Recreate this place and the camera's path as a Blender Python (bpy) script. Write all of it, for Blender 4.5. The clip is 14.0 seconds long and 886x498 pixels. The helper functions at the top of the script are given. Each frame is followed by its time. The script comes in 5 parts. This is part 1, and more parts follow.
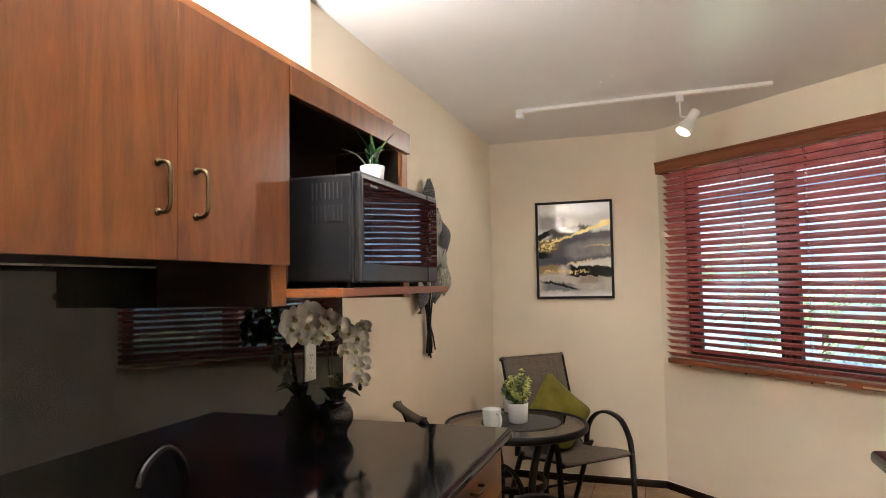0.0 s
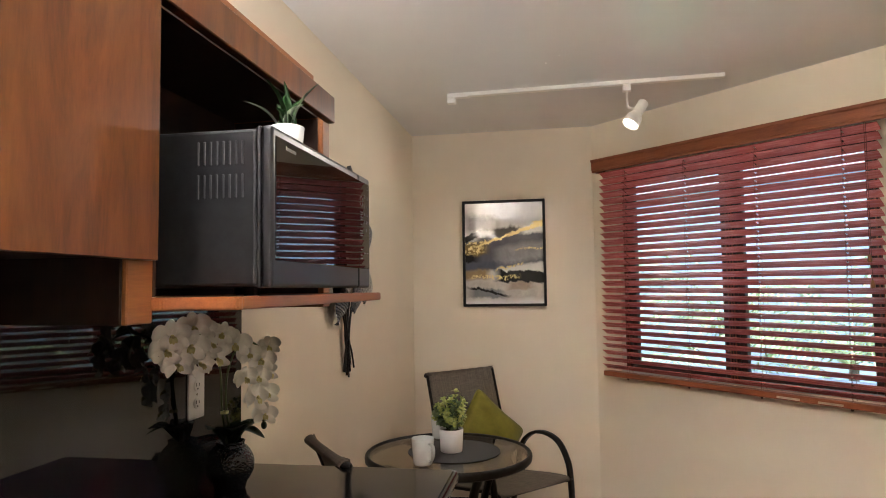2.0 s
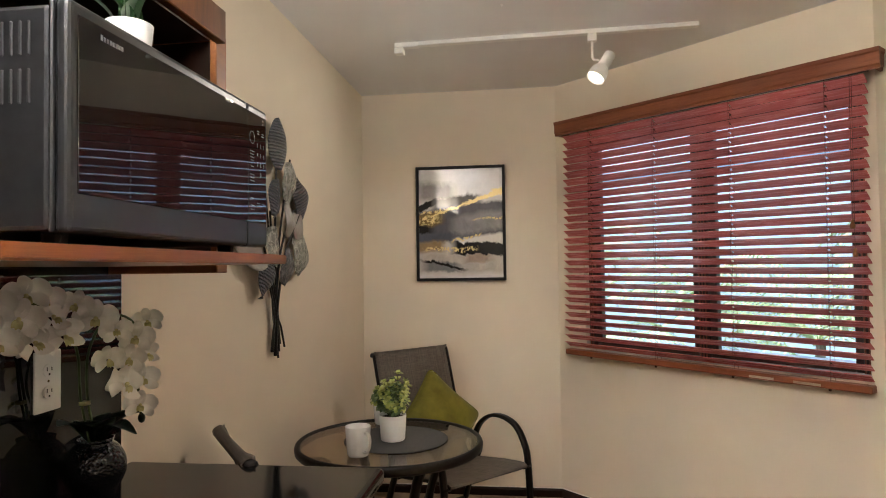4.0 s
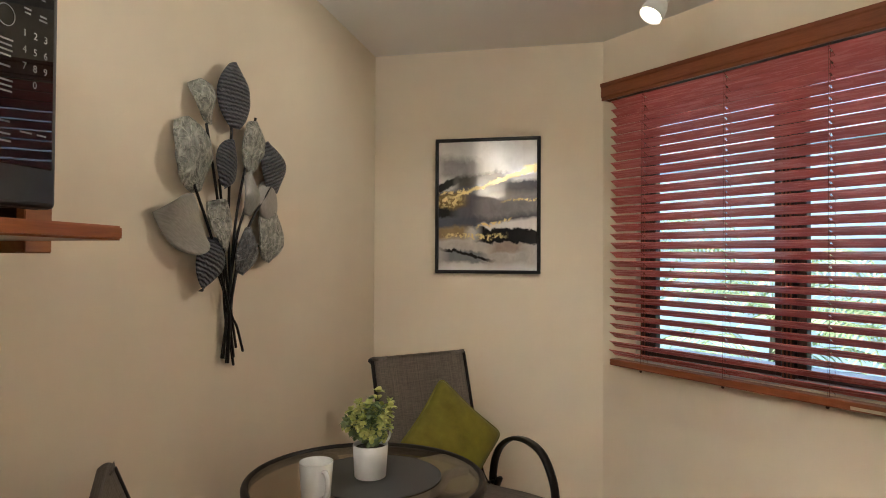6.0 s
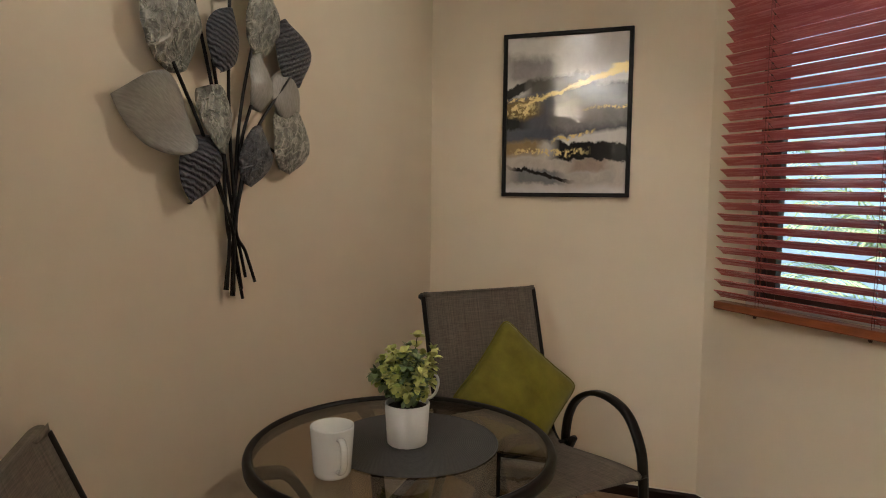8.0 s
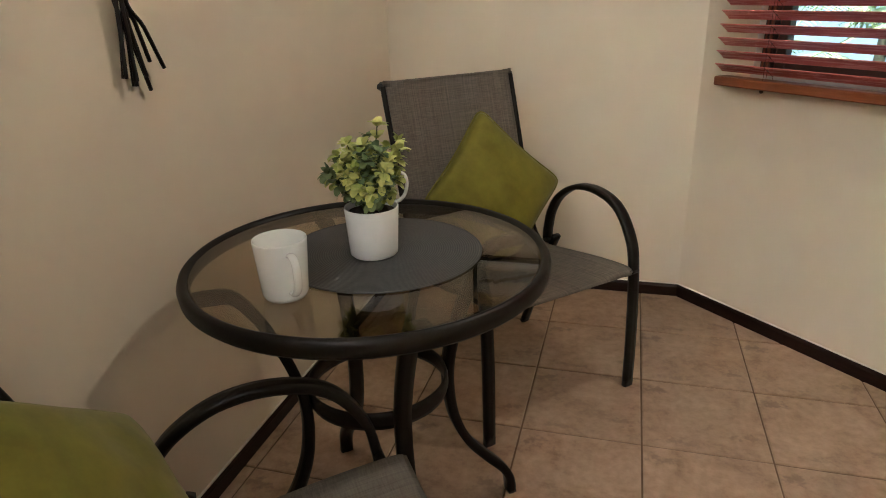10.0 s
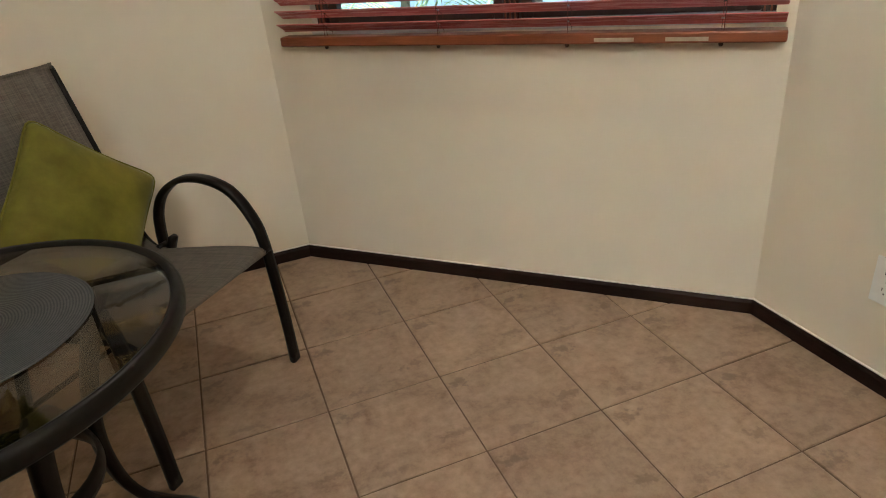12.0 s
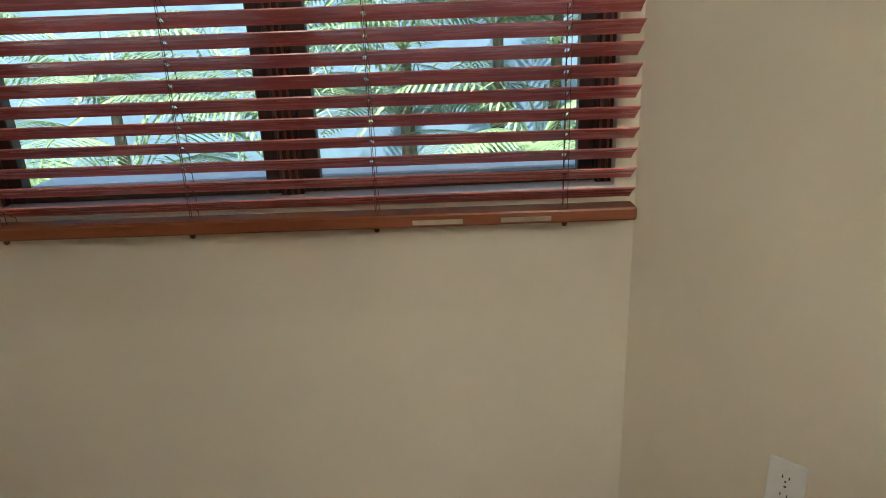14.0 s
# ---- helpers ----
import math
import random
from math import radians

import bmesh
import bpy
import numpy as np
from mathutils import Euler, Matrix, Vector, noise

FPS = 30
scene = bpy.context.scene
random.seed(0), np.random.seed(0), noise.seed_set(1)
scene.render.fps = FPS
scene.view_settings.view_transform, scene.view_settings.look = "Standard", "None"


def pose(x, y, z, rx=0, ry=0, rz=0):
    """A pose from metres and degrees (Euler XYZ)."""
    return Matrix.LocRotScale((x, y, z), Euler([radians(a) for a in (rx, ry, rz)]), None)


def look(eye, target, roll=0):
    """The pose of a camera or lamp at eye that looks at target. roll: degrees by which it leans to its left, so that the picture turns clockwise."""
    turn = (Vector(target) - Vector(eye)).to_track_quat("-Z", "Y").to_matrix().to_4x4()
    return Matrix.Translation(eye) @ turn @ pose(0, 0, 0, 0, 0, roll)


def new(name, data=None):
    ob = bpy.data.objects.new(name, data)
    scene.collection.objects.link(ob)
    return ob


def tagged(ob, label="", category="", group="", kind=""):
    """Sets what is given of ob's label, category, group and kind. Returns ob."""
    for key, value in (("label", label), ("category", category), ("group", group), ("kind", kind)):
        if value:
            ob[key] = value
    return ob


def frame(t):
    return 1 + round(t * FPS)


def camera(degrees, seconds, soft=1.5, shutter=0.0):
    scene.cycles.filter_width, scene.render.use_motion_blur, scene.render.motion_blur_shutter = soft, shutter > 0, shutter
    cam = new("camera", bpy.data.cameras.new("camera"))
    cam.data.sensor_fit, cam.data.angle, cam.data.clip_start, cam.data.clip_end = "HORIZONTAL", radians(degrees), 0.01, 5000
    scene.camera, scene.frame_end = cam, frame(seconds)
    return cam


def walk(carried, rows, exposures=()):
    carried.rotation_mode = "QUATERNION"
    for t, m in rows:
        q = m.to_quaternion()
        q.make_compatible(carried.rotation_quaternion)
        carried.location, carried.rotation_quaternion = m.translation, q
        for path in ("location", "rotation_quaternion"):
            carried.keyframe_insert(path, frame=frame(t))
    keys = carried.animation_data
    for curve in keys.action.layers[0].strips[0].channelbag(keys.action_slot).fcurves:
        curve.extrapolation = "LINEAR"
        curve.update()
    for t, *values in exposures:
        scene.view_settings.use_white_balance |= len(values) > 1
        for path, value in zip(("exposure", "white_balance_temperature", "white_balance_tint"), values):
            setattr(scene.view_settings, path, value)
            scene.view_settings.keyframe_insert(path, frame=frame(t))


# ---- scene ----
cam = camera(68.9, 14.0, soft=1.0)
PATH = [
    (0, (-0.083, 0.291, 1.376), (-0.709, 2.187, 1.485), -1),
    (0.5, (-0.147, 0.421, 1.384), (-0.687, 2.344, 1.491), -1.4),
    (1, (-0.224, 0.537, 1.375), (-0.772, 2.457, 1.480), -1.2),
    (1.5, (-0.284, 0.644, 1.379), (-0.760, 2.583, 1.494), -1),
    (2, (-0.304, 0.722, 1.378), (-0.646, 2.689, 1.501), -0.8),
    (2.5, (-0.317, 0.773, 1.366), (-0.569, 2.754, 1.475), -0.8),
    (3, (-0.329, 0.815, 1.349), (-0.553, 2.801, 1.418), -0.9),
    (3.2, (-0.323, 0.846, 1.343), (-0.553, 2.832, 1.401), -0.9),
    (5.3, (-0.137, 1.453, 1.333), (-0.440, 3.429, 1.395), -0.2),
    (5.5, (-0.147, 1.503, 1.333), (-0.468, 3.477, 1.392), -0),
    (6, (-0.139, 1.655, 1.324), (-0.573, 3.607, 1.360), 0.3),
    (6.5, (-0.112, 1.773, 1.300), (-0.667, 3.695, 1.304), 0.4),
    (7, (-0.138, 1.894, 1.291), (-0.748, 3.799, 1.289), 0.6),
    (7.5, (-0.187, 2.039, 1.300), (-0.806, 3.940, 1.264), 0.7),
    (8, (-0.209, 2.128, 1.255), (-0.863, 4.011, 1.094), 0.6),
    (8.2, (-0.214, 2.156, 1.238), (-0.890, 4.023, 1.000), 0.8),
    (10.3, (-0.322, 2.393, 1.150), (-0.759, 4.180, 0.365), -2.1),
    (10.5, (-0.331, 2.388, 1.158), (-0.674, 4.182, 0.344), -2.6),
    (11, (-0.333, 2.384, 1.178), (-0.349, 4.197, 0.333), -3.7),
    (11.5, (-0.320, 2.419, 1.171), (-0.017, 4.192, 0.297), -5),
    (12, (-0.313, 2.463, 1.174), (0.260, 4.153, 0.270), -5.7),
    (12.5, (-0.245, 2.533, 1.192), (0.590, 4.126, 0.316), -6.3),
    (13, (-0.203, 2.656, 1.201), (0.827, 4.154, 0.369), -5.2),
    (13.5, (-0.158, 2.800, 1.230), (0.951, 4.277, 0.461), -4.3),
    (14, (-0.147, 3.042, 1.234), (1.161, 4.408, 0.584), -2.6),
]
EXPOSURES = [(0.0, 1.50, 6250, 13), (0.6, 1.34, 6250, 14), (3.0, 1.32, 6270, 13), (5.5, 1.23, 6420, 10), (7.0, 1.11, 6500, 9), (8.0, 0.90, 6560, 11),
             (10.5, 1.47, 6030, 6), (11.5, 1.45, 6000, 4), (12.5, 1.01, 6050, 3), (14.0, 0.78, 6080, 1)]
walk(cam, [(t, look(eye, target, roll)) for t, eye, target, roll in PATH], EXPOSURES)

# ---------------------------------------------------------------- light
LEFT, BACK, RIGHT, REAR, CEIL = -1.23, 4.895, 1.115, -1.7, 2.40

world = bpy.data.worlds.new("sky_world")
scene.world = world
world.use_nodes = True
wt = world.node_tree
sky = wt.nodes.new("ShaderNodeTexSky")
sky.sky_type, sky.sun_disc = "NISHITA", False
sky.sun_elevation, sky.sun_rotation = radians(68), radians(200)
wt.links.new(sky.outputs[0], wt.nodes["Background"].inputs[0])
wt.nodes["Background"].inputs[1].default_value = 0.15


def lamp(name, kind, m, energy, colour, **more):
    data = bpy.data.lights.new(name, kind)
    data.energy, data.color = energy, colour
    ob = new(name, data)
    ob.matrix_world = m
    return ob, data


_, sun = lamp("sun", "SUN", look((0, 0, 30), (4.2, 11.5, 0)), 5.0, (1.0, 0.95, 0.88))
sun.angle = radians(0.5)
# tube light lying on top of the wall cabinets, shining up
_, up = lamp("cabinet_top_tube", "AREA", look((-1.06, 0.62, 1.975), (-1.06, 0.62, 3.0)), 73.0, (1.0, 0.97, 0.93))
up.shape, up.size, up.size_y = "RECTANGLE", 0.05, 2.2
# bulb of the track spotlight
SPOT_AT, SPOT_DIR = Vector((0.077, 3.974, 2.176)), Vector((-0.50, -0.28, -0.80)).normalized()
_, bulb = lamp("spot_bulb", "SPOT", look(SPOT_AT + SPOT_DIR * 0.012, SPOT_AT + SPOT_DIR), 7.2, (1.0, 0.90, 0.76))
bulb.spot_size, bulb.spot_blend, bulb.shadow_soft_size = radians(165), 0.6, 0.020


# ---------------------------------------------------------------- materials
def lin(r, g, b):
    return (r, g, b, 1.0)


class Mat:
    """A node material with small helpers."""

    def __init__(self, name, base, rough=0.5, metal=0.0, spec=0.5):
        self.m = bpy.data.materials.new(name)
        self.m.use_nodes = True
        self.t = self.m.node_tree
        self.b = self.t.nodes["Principled BSDF"]
        self.put("Base Color", lin(*base))
        self.put("Roughness", rough)
        self.put("Metallic", metal)
        self.put("Specular IOR Level", spec)
        self.co = None

    def put(self, socket, value):
        self.b.inputs[socket].default_value = value

    def node(self, kind, **ins):
        n = self.t.nodes.new(kind)
        for k, v in ins.items():
            n.inputs[k.replace("_", " ")].default_value = v
        return n

    def link(self, a, b):
        self.t.links.new(a, b)

    def coords(self, scale=(1, 1, 1), world_space=False, rot=(0, 0, 0)):
        if world_space:
            src = self.t.nodes.new("ShaderNodeNewGeometry").outputs["Position"]
        else:
            src = self.t.nodes.new("ShaderNodeTexCoord").outputs["Object"]
        mp = self.t.nodes.new("ShaderNodeMapping")
        mp.inputs["Scale"].default_value = scale
        mp.inputs["Rotation"].default_value = rot
        self.link(src, mp.inputs["Vector"])
        return mp.outputs[0]

    def noise(self, vec, scale, detail=4.0, rough=0.55, dist=0.0):
        n = self.node("ShaderNodeTexNoise", Scale=scale, Detail=detail, Roughness=rough, Distortion=dist)
        self.link(vec, n.inputs["Vector"])
        return n.outputs["Fac"]

    def ramp(self, fac, stops, mode="LINEAR"):
        r = self.t.nodes.new("ShaderNodeValToRGB")
        r.color_ramp.interpolation = mode
        e = r.color_ramp.elements
        while len(e) < len(stops):
            e.new(0.5)
        for el, (p, c) in zip(e, stops):
            el.position, el.color = p, (lin(*c) if len(c) == 3 else c)
        self.link(fac, r.inputs[0])
        return r.outputs[0]

    def mix(self, fac, a, b, mode="MIX"):
        n = self.t.nodes.new("ShaderNodeMix")
        n.data_type, n.blend_type = "RGBA", mode
        for sock, v in ((n.inputs[0], fac), (n.inputs[6], a), (n.inputs[7], b)):
            if isinstance(v, (int, float)):
                sock.default_value = v
            elif isinstance(v, tuple):
                sock.default_value = lin(*v)
            else:
                self.link(v, sock)
        return n.outputs[2]

    def maths(self, op, a, b=0.0):
        n = self.t.nodes.new("ShaderNodeMath")
        n.operation = op
        for sock, v in zip(n.inputs, (a, b)):
            if isinstance(v, (int, float)):
                sock.default_value = v
            else:
                self.link(v, sock)
        return n.outputs[0]

    def colour(self, out):
        self.link(out, self.b.inputs["Base Color"])

    def roughness(self, fac, lo, hi):
        n = self.node("ShaderNodeMapRange")
        n.inputs["To Min"].default_value, n.inputs["To Max"].default_value = lo, hi
        self.link(fac, n.inputs["Value"])
        self.link(n.outputs[0], self.b.inputs["Roughness"])

    def bump(self, fac, strength, distance):
        n = self.node("ShaderNodeBump", Strength=strength, Distance=distance)
        self.link(fac, n.inputs["Height"])
        if self.b.inputs["Normal"].links:
            self.link(self.b.inputs["Normal"].links[0].from_socket, n.inputs["Normal"])
        self.link(n.outputs[0], self.b.inputs["Normal"])


def paint_mat(name, base, rough, dirt=0.06, relief=0.0006):
    k = Mat(name, base, rough)
    p = k.coords(world_space=True)
    big = k.noise(p, 1.3, 5, 0.6)
    lo = tuple(c * (1 - dirt) for c in base)
    hi = tuple(min(c * (1 + dirt * 0.5), 0.95) for c in base)
    k.colour(k.ramp(big, [(0.3, lo), (0.7, hi)]))
    k.bump(k.noise(p, 160, 3, 0.6), 0.25, relief)
    k.bump(k.noise(p, 14, 3, 0.5), 0.12, relief * 3)
    k.roughness(big, rough - 0.05, rough + 0.07)
    return k.m


def wood_mat(name, dark, mid, light, along="z", rough=0.35, world_space=False, stretch=14.0, spec=0.5, figure=0.9, wave=0.9, grain=0.42):
    k = Mat(name, mid, rough)
    sc = {"x": (1, stretch, stretch), "y": (stretch, 1, stretch), "z": (stretch, stretch, 1)}[along]
    info = k.t.nodes.new("ShaderNodeObjectInfo")
    p = k.coords(sc, world_space)
    add = k.t.nodes.new("ShaderNodeVectorMath")
    add.operation = "ADD"
    cmb = k.t.nodes.new("ShaderNodeCombineXYZ")
    shift = k.maths("MULTIPLY", info.outputs["Random"], 37.0)
    for i in range(3):
        k.link(shift, cmb.inputs[i])
    k.link(p, add.inputs[0])
    k.link(cmb.outputs[0], add.inputs[1])
    v = add.outputs[0]
    broad = k.noise(v, figure, 4, 0.6, wave)
    fine = k.noise(v, 7.0, 5, 0.65, 0.3)
    body = k.ramp(broad, [(0.33, dark), (0.47, mid), (0.63, light)])
    hair = k.noise(v, 26.0, 4, 0.7, 0.2)
    body = k.mix(grain, body, k.ramp(fine, [(0.3, dark), (0.7, light)]))
    k.colour(k.mix(grain * 0.7, body, k.ramp(hair, [(0.34, dark), (0.66, light)])))
    k.roughness(fine, rough - 0.06, rough + 0.1)
    k.put("Specular IOR Level", spec)
    k.bump(fine, 0.12, 0.0004)
    return k.m


M = {}
M["wall"] = paint_mat("wall_cream_paint", (0.74, 0.655, 0.525), 0.6)
M["ceiling"] = paint_mat("ceiling_white_paint", (0.82, 0.815, 0.805), 0.24, 0.04, 0.0004)
M["cab"] = wood_mat("cabinet_cherry_laminate", (0.066, 0.019, 0.0050), (0.140, 0.042, 0.010), (0.200, 0.070, 0.017), "z", 0.30, stretch=6.5, figure=1.9, wave=1.8, grain=0.30)
M["cab_edge"] = wood_mat("cabinet_edge_wood", (0.20, 0.066, 0.018), (0.29, 0.105, 0.03), (0.36, 0.14, 0.045), "y", 0.38)
# cabinet wood again, near-black: shade inside, below and in recesses put into colour
M["cab_shade"] = wood_mat("cabinet_wood_shade", (0.014, 0.006, 0.004), (0.026, 0.010, 0.006), (0.045, 0.018, 0.010), "z", 0.5)
M["shelf"] = wood_mat("shelf_orange_wood", (0.19, 0.052, 0.015), (0.29, 0.088, 0.025), (0.36, 0.12, 0.036), "y", 0.3)
M["blind"] = wood_mat("blind_mahogany", (0.50, 0.138, 0.130), (0.56, 0.162, 0.152), (0.60, 0.185, 0.172), "x", 0.25, grain=0.3)
M["valance"] = wood_mat("valance_stained_wood", (0.12, 0.028, 0.010), (0.195, 0.052, 0.018), (0.27, 0.084, 0.031), "x", 0.36)
M["frame"] = wood_mat("window_frame_dark_wood", (0.018, 0.008, 0.005), (0.035, 0.014, 0.008), (0.06, 0.024, 0.013), "z", 0.4)
M["sill"] = paint_mat("sill_pale_paint", (0.62, 0.60, 0.59), 0.25, 0.08, 0.0004)
M["baseboard"] = wood_mat("baseboard_dark_wood", (0.008, 0.0035, 0.0025), (0.015, 0.006, 0.004), (0.028, 0.011, 0.007), "x", 0.45, spec=0.2)


def granite():
    k = Mat("black_granite", (0.006, 0.006, 0.007), 0.07)
    p = k.coords()
    v = k.t.nodes.new("ShaderNodeTexVoronoi")
    v.inputs["Scale"].default_value = 420
    k.link(p, v.inputs["Vector"])
    k.colour(k.ramp(v.outputs["Distance"], [(0.06, (0.05, 0.05, 0.055)), (0.16, (0.006, 0.006, 0.007))]))
    k.roughness(k.noise(p, 9, 4), 0.05, 0.11)
    return k.m


M["granite"] = granite()
k = Mat("backsplash_black_glass", (0.008, 0.008, 0.007), 0.06)
k.put("Specular IOR Level", 0.5)
k.roughness(k.noise(k.coords(), 6, 4), 0.012, 0.035)
M["splash"] = k.m


def tile():
    k = Mat("floor_terracotta_tile", (0.36, 0.26, 0.19), 0.45)
    info = k.t.nodes.new("ShaderNodeObjectInfo")
    p = k.coords(world_space=True)
    a = k.noise(p, 7.0, 6, 0.66, 0.5)
    b = k.noise(p, 34.0, 5, 0.68)
    base = k.ramp(a, [(0.35, (0.205, 0.122, 0.072)), (0.46, (0.33, 0.215, 0.140)), (0.64, (0.43, 0.30, 0.205))])
    base = k.mix(0.50, base, k.ramp(b, [(0.3, (0.20, 0.125, 0.078)), (0.62, (0.43, 0.30, 0.21))]))
    # pressed-in grey smudge that repeats on each tile, and a brown one beside it
    loc = k.t.nodes.new("ShaderNodeTexCoord").outputs["Object"]
    warp = k.noise(p, 38.0, 3, 0.6)
    for cx, cy, rx, ry, tint, amount in ((-0.122, 0.112, 0.046, 0.022, (0.115, 0.078, 0.056), 0.50), (0.118, -0.075, 0.040, 0.022, (0.15, 0.095, 0.06), 0.5), (-0.06, -0.13, 0.05, 0.014, (0.16, 0.105, 0.07), 0.4)):
        mp = k.t.nodes.new("ShaderNodeMapping")
        mp.inputs["Location"].default_value = (-cx / rx, -cy / ry, 0)
        mp.inputs["Scale"].default_value = (1 / rx, 1 / ry, 0)
        k.link(loc, mp.inputs["Vector"])
        ln = k.t.nodes.new("ShaderNodeVectorMath")
        ln.operation = "LENGTH"
        k.link(mp.outputs[0], ln.inputs[0])
        d = k.maths("ADD", ln.outputs["Value"], k.maths("MULTIPLY", k.maths("SUBTRACT", warp, 0.5), 4.2))
        base = k.mix(k.ramp(d, [(0.25, (amount,) * 3), (1.0, (0, 0, 0))]), base, tint)
    tone = k.node("ShaderNodeMapRange")
    tone.inputs["To Min"].default_value, tone.inputs["To Max"].default_value = 0.92, 1.07
    k.link(info.outputs["Random"], tone.inputs["Value"])
    hs = k.t.nodes.new("ShaderNodeHueSaturation")
    k.link(tone.outputs[0], hs.inputs["Value"])
    k.link(base, hs.inputs["Color"])
    k.colour(hs.outputs[0])
    k.roughness(b, 0.36, 0.58)
    k.bump(a, 0.2, 0.002)
    k.bump(b, 0.15, 0.0008)
    return k.m


M["tile"] = tile()
M["grout"] = paint_mat("grout", (0.150, 0.092, 0.055), 0.85, 0.25, 0.001)


def metal_mat(name, base, rough, metal=1.0, relief=0.0, vary=0.18, spec=0.5):
    k = Mat(name, base, rough, metal, spec)
    p = k.coords()
    n = k.noise(p, 35, 4, 0.6)
    k.colour(k.ramp(n, [(0.3, tuple(c * (1 - vary) for c in base)), (0.7, tuple(min(1, c * (1 + vary * 0.8)) for c in base))]))
    k.roughness(n, rough * 0.85, rough * 1.25)
    if relief:
        k.bump(k.noise(p, 300, 3), 0.2, relief)
    return k.m


M["bronze"] = metal_mat("dark_bronze_frame", (0.0105, 0.0080, 0.0060), 0.38, 0.1, 0.0003, spec=0.22)
M["brass"] = metal_mat("antique_brass", (0.13, 0.098, 0.05), 0.40)
M["mw_body"] = metal_mat("microwave_dark_steel", (0.035, 0.036, 0.038), 0.42, 0.6, 0.0002)
M["mw_front"] = metal_mat("microwave_black_plastic", (0.020, 0.021, 0.023), 0.3, 0.0)
k = Mat("microwave_black_glass", (0.006, 0.006, 0.007), 0.012)
k.put("Specular IOR Level", 0.75)
k.bump(k.noise(k.coords((1, 1.0, 0.6)), 9, 0, 0.3), 0.09, 0.004)
M["mw_glass"] = k.m
M["vent"] = metal_mat("vent_slot_grey", (0.05, 0.05, 0.054), 0.5, 0.3)
M["print"] = metal_mat("panel_print_grey", (0.24, 0.24, 0.24), 0.6, 0.0)
M["white_metal"] = metal_mat("white_enamel", (0.76, 0.75, 0.72), 0.35, 0.0, vary=0.03)
M["plastic_white"] = metal_mat("white_plastic", (0.75, 0.74, 0.71), 0.35, 0.0, vary=0.03)
M["dark_slot"] = metal_mat("dark_slot", (0.02, 0.02, 0.02), 0.7, 0.0)
M["ceramic"] = metal_mat("white_ceramic", (0.70, 0.71, 0.69), 0.16, 0.0, vary=0.02)
M["pot_white"] = metal_mat("white_matt_pot", (0.76, 0.77, 0.77), 0.42, 0.0, vary=0.03)
M["soil"] = paint_mat("potting_soil", (0.03, 0.022, 0.015), 0.95, 0.4, 0.004)
M["faucet"] = metal_mat("black_chrome", (0.05, 0.05, 0.052), 0.2, 1.0)
M["black_frame"] = metal_mat("black_picture_frame", (0.006, 0.0055, 0.005), 0.5, 0.0, spec=0.25)
M["cord"] = metal_mat("blind_cord", (0.16, 0.05, 0.035), 0.8, 0.0)
M["label"] = metal_mat("faded_paper_label", (0.45, 0.36, 0.27), 0.6, 0.0)

k = Mat("spot_lens_glow", (1, 0.9, 0.7), 0.3)
k.put("Emission Color", lin(1.0, 0.86, 0.62))
k.put("Emission Strength", 5.0)
M["glow"] = k.m
k = Mat("spot_filament_glow", (1, 0.9, 0.7), 0.3)
k.put("Emission Color", lin(1.0, 0.90, 0.72))
k.put("Emission Strength", 60.0)
M["filament"] = k.m

k = Mat("clear_glass", (1, 1, 1), 0.0)
k.put("Transmission Weight", 1.0)
k.put("IOR", 1.1)
M["glass"] = k.m

# smoked sheet glass: tinted see-through body under a clear polished surface
k = Mat("smoked_table_glass", (0.3, 0.25, 0.18), 0.02)
body = k.t.nodes.new("ShaderNodeBsdfTransparent")
body.inputs["Color"].default_value = lin(0.72, 0.655, 0.545)
shine = k.t.nodes.new("ShaderNodeBsdfGlossy")
shine.inputs["Roughness"].default_value = 0.012
face = k.node("ShaderNodeLayerWeight", Blend=0.5)
gloss = k.maths("ADD", k.maths("MULTIPLY", k.maths("POWER", face.outputs["Facing"], 5.0), 0.85), 0.10)
both = k.t.nodes.new("ShaderNodeMixShader")
k.link(gloss, both.inputs[0])
k.link(body.outputs[0], both.inputs[1])
k.link(shine.outputs[0], both.inputs[2])
k.link(both.outputs[0], k.t.nodes["Material Output"].inputs["Surface"])
M["smoke"] = k.m


def fabric(name, a, b, scale, rough=0.85, sheen=0.0, weave=True):
    k = Mat(name, a, rough)
    if weave:
        h = k.noise(k.coords((1, 40, 40)), scale, 3, 0.6)
        v = k.noise(k.coords((40, 1, 1)), scale, 3, 0.6)
        f = k.maths("MULTIPLY", k.maths("ADD", h, v), 0.5)
    else:
        f = k.noise(k.coords(), scale, 5, 0.65)
    k.colour(k.ramp(f, [(0.34, a), (0.66, b)]))
    k.bump(f, 0.35, 0.0012)
    if sheen:
        k.put("Sheen Weight", sheen)
        k.put("Sheen Roughness", 0.4)
    return k.m


M["sling"] = fabric("sling_mesh_fabric", (0.072, 0.060, 0.048), (0.178, 0.150, 0.120), 9)
M["olive"] = fabric("olive_velvet", (0.1209, 0.1053, 0.0047), (0.1872, 0.1677, 0.0109), 9, 0.8, 0.15, False)


